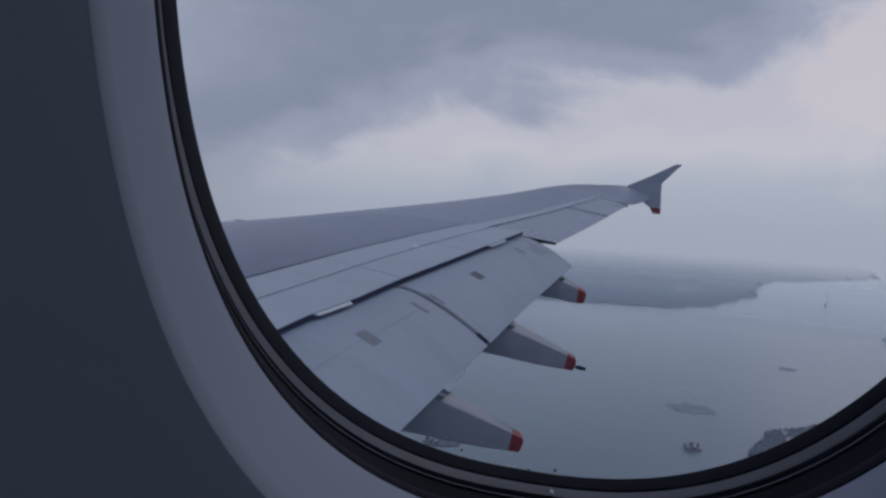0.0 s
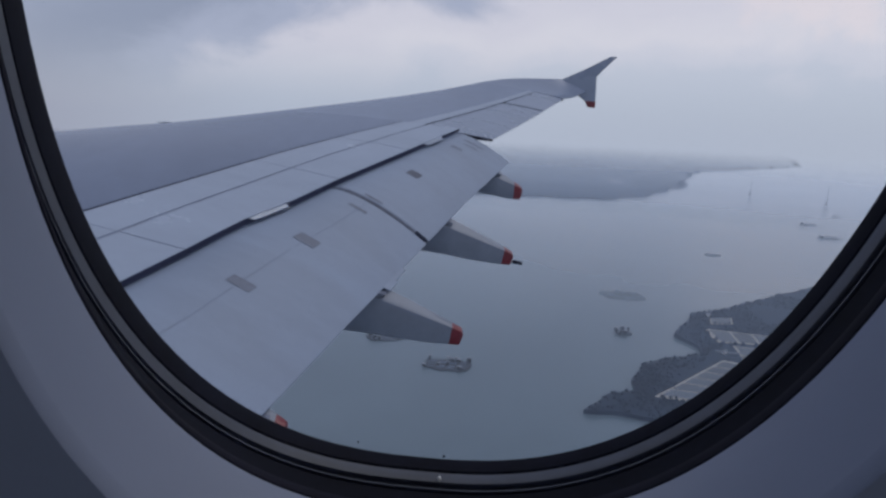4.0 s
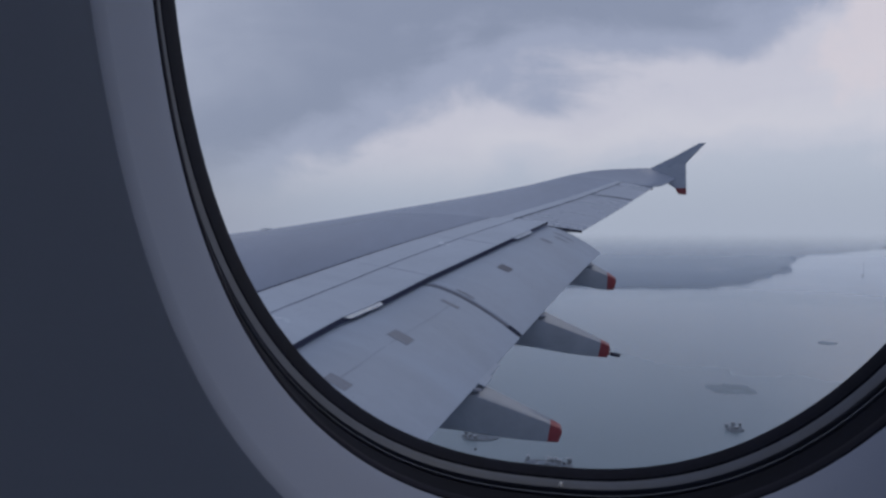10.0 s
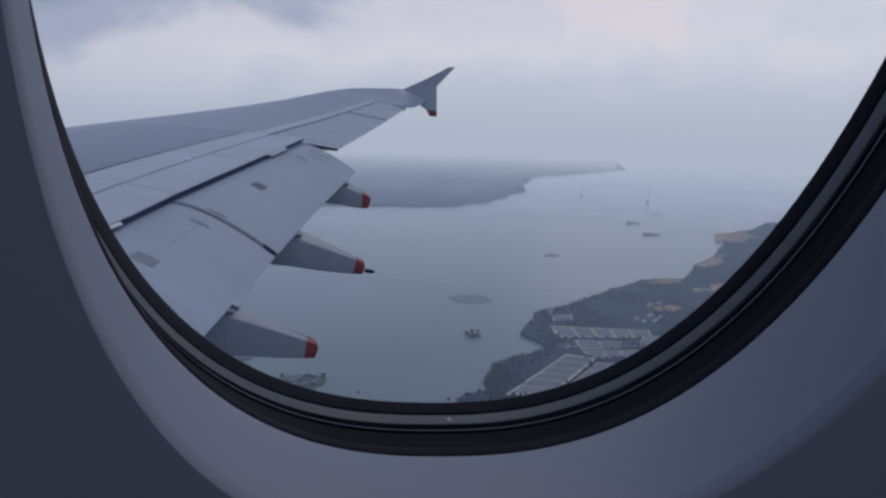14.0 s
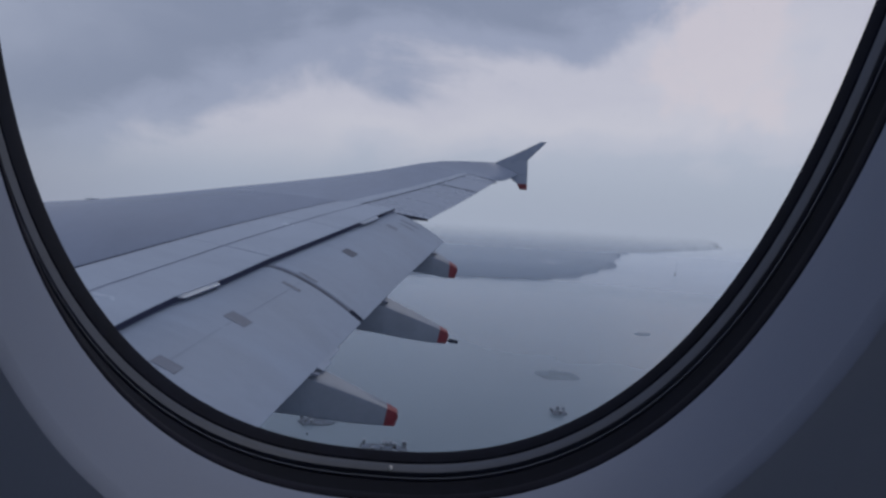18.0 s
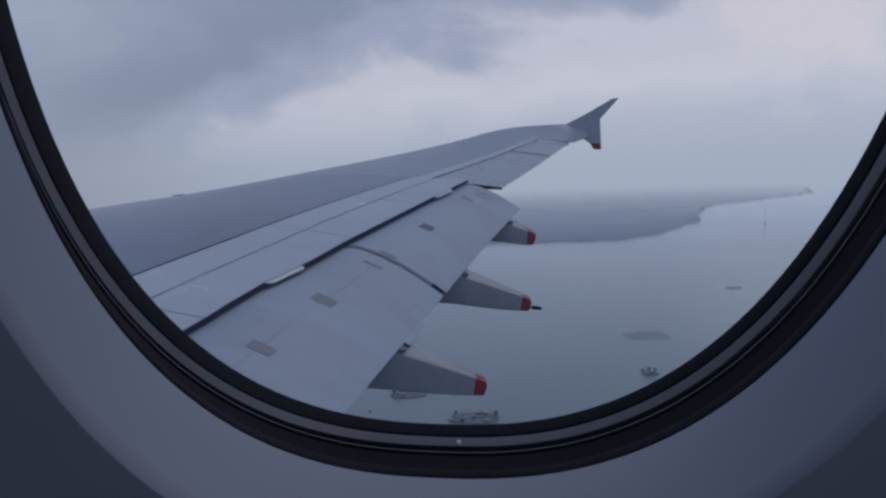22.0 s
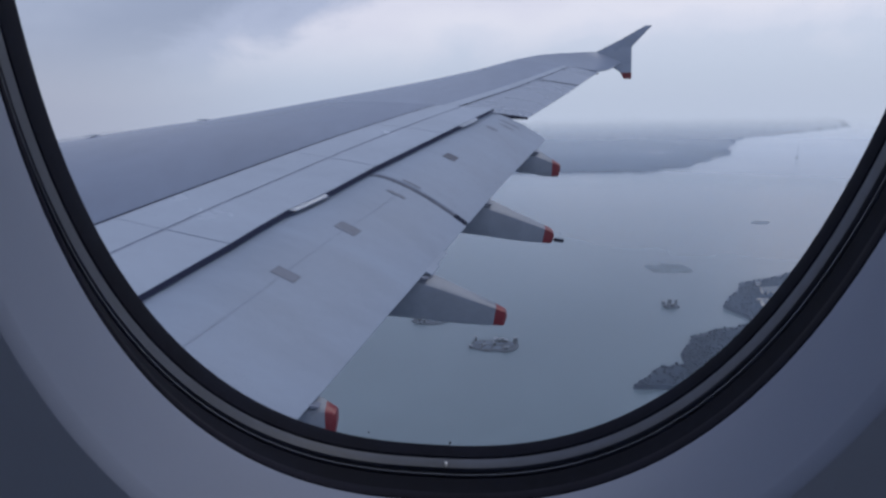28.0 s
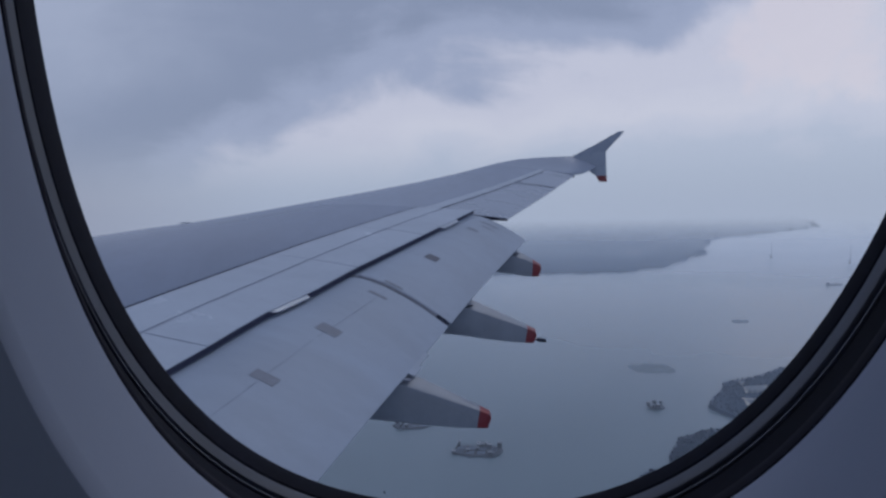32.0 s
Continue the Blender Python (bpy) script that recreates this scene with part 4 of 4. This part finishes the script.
for row in ((277.7, 541, 20, 4.0, 2.6), (280.8, 534, -35, 3.2, 2.4), (288.9, 541.9, 60, 3.6, 2.6), (291.1, 534, 10, 4.2, 2.8), (300.1, 542.7, 45, 3.0, 2.2), (295.1, 549.7, -20, 3.8, 2.6), (188.8, 475, 30, 2.6, 2.2), (313.3, 584.4, 0, 4.4, 2.8), (326, 591.3, 15, 3.0, 2.2), (211.5, 568.8, -15, 3.2, 2.4)):
    house(*row)


# tree clumps over the near shore, one joined canopy
def canopy(name, spots, mat, label):
    ico = bmesh.new()
    bmesh.ops.create_icosphere(ico, subdivisions=1, radius=1.0)
    base = [v.co.copy() for v in ico.verts]
    tris = [[v.index for v in f.verts] for f in ico.faces]
    ico.free()
    verts, faces = [], []
    for x, y, r, h in spots:
        o = len(verts)
        for v in base:
            k = 1 + 0.35 * noise.noise(Vector((x + v.x * 2, y + v.y * 2, v.z * 2)))
            verts.append((x + v.x * r * k, y + v.y * r * k, GROUND + h * 0.45 + v.z * h * 0.55 * k))
        faces += [[o + i for i in t] for t in tris]
    me = bpy.data.meshes.new(name)
    me.from_pydata(verts, [], faces)
    me.materials.append(mat)
    return tagged(new(name, me), label, "trees", kind="stuff")


rng = random.Random(4)
spots = []
while len(spots) < 32000:
    x, y = rng.uniform(20, 1000), rng.uniform(220, 1350)
    if rng.random() > min(1.0, 480.0 / math.hypot(x, y)) or not inside(x, y, shore):
        continue
    if any(inside(x, y, q) for q, *_ in PONDS) or (rng.random() > 0.3 and any(inside(x, y, q) for q in EARTHS)):
        continue
    if noise.noise(Vector((x * 0.02, y * 0.02, 9.0))) < -0.28:
        continue
    r = rng.uniform(0.5, 1.25)
    spots.append((x, y, r, rng.uniform(1.0, 2.2)))
canopy("mangrove_trees", spots, FOREST, "dark green mangrove and coconut trees on the shore").location = SHORE_AT


# floating fish farms: a ragged pontoon with net cages, walkways and small huts
def fish_farm(x, y, turn, long, wide, huts, seed, label):
    thing = empty("fish_farm", label, "fish farm", Matrix.Translation((x, y, SEA + 0.3)) @ Matrix.Rotation(radians(turn), 4, "Z"), group="floating fish farms")
    rng = random.Random(seed)
    ring = []
    for k in range(18):
        a = 2 * math.pi * k / 18
        m = 1 / (abs(math.cos(a)) ** 3 + abs(math.sin(a)) ** 3) ** (1 / 3)
        ring.append(Vector((math.cos(a) * m * long / 2 * rng.uniform(0.86, 1.06), math.sin(a) * m * wide / 2 * rng.uniform(0.8, 1.08), 0)))
    part("pontoon", loft([[p * 0.97 + Vector((0, 0, -0.6)) for p in ring], [p + Vector((0, 0, 0.1)) for p in ring], [p * 0.97 + Vector((0, 0, 0.5)) for p in ring], [p * 0.0 + Vector((0, 0, 0.5)) for p in ring]]), RAFT, thing, smooth=False)
    nx = max(2, int(long / 7))
    for i in range(nx + 1):
        u = -long * 0.42 + long * 0.84 * i / nx
        bm = bmesh.new()
        box(bm, (u - 0.4, -wide * rng.uniform(0.3, 0.42), 0.5), (u + 0.4, wide * rng.uniform(0.3, 0.42), 0.8))
        part("walkway", bm, TIMBER, thing, smooth=False)
    for i in range(nx):
        u = -long * 0.42 + long * 0.84 * (i + 0.5) / nx
        for v in (-0.2, 0.16):
            bm = bmesh.new()
            box(bm, (u - long * 0.3 / nx, wide * (v - 0.12), 0.5), (u + long * 0.3 / nx, wide * (v + 0.12), 0.66))
            part("net_cage", bm, NET, thing, "dull wet net cage", smooth=False)
    for k in range(huts):
        hx, hy = rng.uniform(-0.42, 0.42) * long, rng.uniform(-0.36, 0.36) * wide
        if k < 3:
            hx = (-0.38, 0.02, 0.42)[k] * long
            hy = 0.3 * wide
        hl, hw, hh = rng.uniform(1.2, 2.6), rng.uniform(1.4, 2.4), rng.uniform(1.2, 2.6) + (1.0 if k < 3 else 0)
        bm = bmesh.new()
        box(bm, (hx - hl / 2, hy - hw / 2, 0.66), (hx + hl / 2, hy + hw / 2, 0.7 + hh))
        hut = part("hut", bm, TIMBER, thing, "weathered timber hut", smooth=False)
        bm = bmesh.new()
        pts = [(-hl / 2 - 0.3, -hw / 2 - 0.3, 0.7 + hh), (-hl / 2 - 0.3, hw / 2 + 0.3, 0.7 + hh), (-hl / 2 - 0.3, 0, 0.7 + hh + hw * 0.3)]
        f0 = [bm.verts.new((hx + px, hy + py, pz)) for px, py, pz in pts]
        f1 = [bm.verts.new((hx - px, hy + py, pz)) for px, py, pz in pts]
        bm.faces.new(f0)
        bm.faces.new(f1)
        for m in range(3):
            bm.faces.new((f0[m], f0[(m + 1) % 3], f1[(m + 1) % 3], f1[m]))
        part("roof", bm, TIN, hut, "pale tin roof", smooth=False)
    return thing


fish_farm(7.6, 434.8, -10, 32, 21, 12, 5, "floating timber fish farm with tin-roofed huts on the sea")
fish_farm(140.6, 518.3, 10, 12, 10, 5, 8, "small floating timber fish farm with a tin-roofed hut")
fish_farm(-35.8, 486.6, 12, 26, 17, 8, 11, "floating timber fish farm partly behind the wing")


# shoals, barges and drilling rigs out in the strait
def shoal(x, y, long, wide, turn):
    bm = bmesh.new()
    ring = [Vector((math.cos(a) * long * (1 + 0.5 * noise.noise(Vector((math.cos(a) * 2, math.sin(a) * 2, x)))), math.sin(a) * wide * (1 + 0.8 * noise.noise(Vector((math.cos(a) * 3, math.sin(a) * 3, y)))), 0)) for a in [2 * math.pi * k / 40 for k in range(40)]]
    rows = [[p * k + Vector((0, 0, z)) for p in ring] for k, z in ((1.0, -0.3), (0.93, 0.12), (0.5, 0.3), (0.0, 0.35))]
    ob = part("shoal", loft(rows), SHOAL)
    ob.matrix_basis = Matrix.Translation((x, y, SEA + 0.05)) @ Matrix.Rotation(radians(turn), 4, "Z")
    tagged(ob, "dark mussel shoal just above the calm water", "shoal", "shoals in the strait")


shoal(168, 634, 20, 20, 5)
shoal(330, 850, 11, 10, 10)


def barge(x, y, long, turn):
    thing = empty("barge", "dark cargo barge lying at anchor in haze", "ship", Matrix.Translation((x, y, SEA)) @ Matrix.Rotation(radians(turn), 4, "Z"), group="ships at anchor")
    w = long * 0.16
    rows = []
    for t, k in ((-0.5, 0.75), (-0.46, 0.95), (0.3, 1.0), (0.42, 0.7), (0.5, 0.08)):
        rows.append([Vector((t * long, w * k * c, z)) for c, z in ((-0.8, -0.5), (-1, 1.7), (1, 1.7), (0.8, -0.5))])
    part("hull", loft(rows, cap=True), HULL, thing, smooth=False)
    bm = bmesh.new()
    box(bm, (-0.44 * long, -w * 0.7, 1.7), (-0.34 * long, w * 0.7, 4.2))
    part("deckhouse", bm, TIN, thing, "pale deckhouse", smooth=False)
    bm = bmesh.new()
    box(bm, (-0.26 * long, -w * 0.75, 1.7), (0.30 * long, w * 0.75, 2.5))
    part("hatch", bm, STEEL, thing, smooth=False)


barge(590, 1140, 27, 4)
barge(556, 1011, 30, -6)
barge(700, 1260, 18, 12)


def rig(x, y, tall):
    thing = empty("drilling_rig", "grey lattice drilling rig standing in hazy water", "rig", Matrix.Translation((x, y, SEA)), group="rigs in the strait")
    for k in range(3):
        a = 2 * math.pi * k / 3 + 0.4
        bm = bmesh.new()
        bmesh.ops.create_cone(bm, cap_ends=True, segments=8, radius1=0.55, radius2=0.3, depth=tall * (1.0 if k == 0 else 0.45), matrix=Matrix.Translation((math.cos(a) * 1.8, math.sin(a) * 1.8, tall * (0.5 if k == 0 else 0.225))))
        part("leg", bm, STEEL, thing)
        for h in np.linspace(5, tall * 0.36, 4):
            b = a + 2 * math.pi / 3
            p, q = Vector((math.cos(a) * 1.8, math.sin(a) * 1.8, h)), Vector((math.cos(b) * 1.8, math.sin(b) * 1.8, h + 4))
            bm = bmesh.new()
            bmesh.ops.create_cone(bm, cap_ends=True, segments=6, radius1=0.22, radius2=0.22, depth=(q - p).length, matrix=Matrix.Translation((p + q) / 2) @ (q - p).to_track_quat("Z", "Y").to_matrix().to_4x4())
            part("brace", bm, STEEL, thing)
    bm = bmesh.new()
    box(bm, (-4.5, -4, 3), (4.5, 4, 5))
    bmesh.ops.bevel(bm, geom=bm.edges[:], offset=0.4, segments=1, affect="EDGES")
    part("deck", bm, HULL, thing)


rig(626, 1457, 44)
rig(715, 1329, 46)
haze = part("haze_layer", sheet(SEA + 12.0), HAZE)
tagged(haze, "thin pale sheet that stands in for haze over the water", "haze", kind="stuff")
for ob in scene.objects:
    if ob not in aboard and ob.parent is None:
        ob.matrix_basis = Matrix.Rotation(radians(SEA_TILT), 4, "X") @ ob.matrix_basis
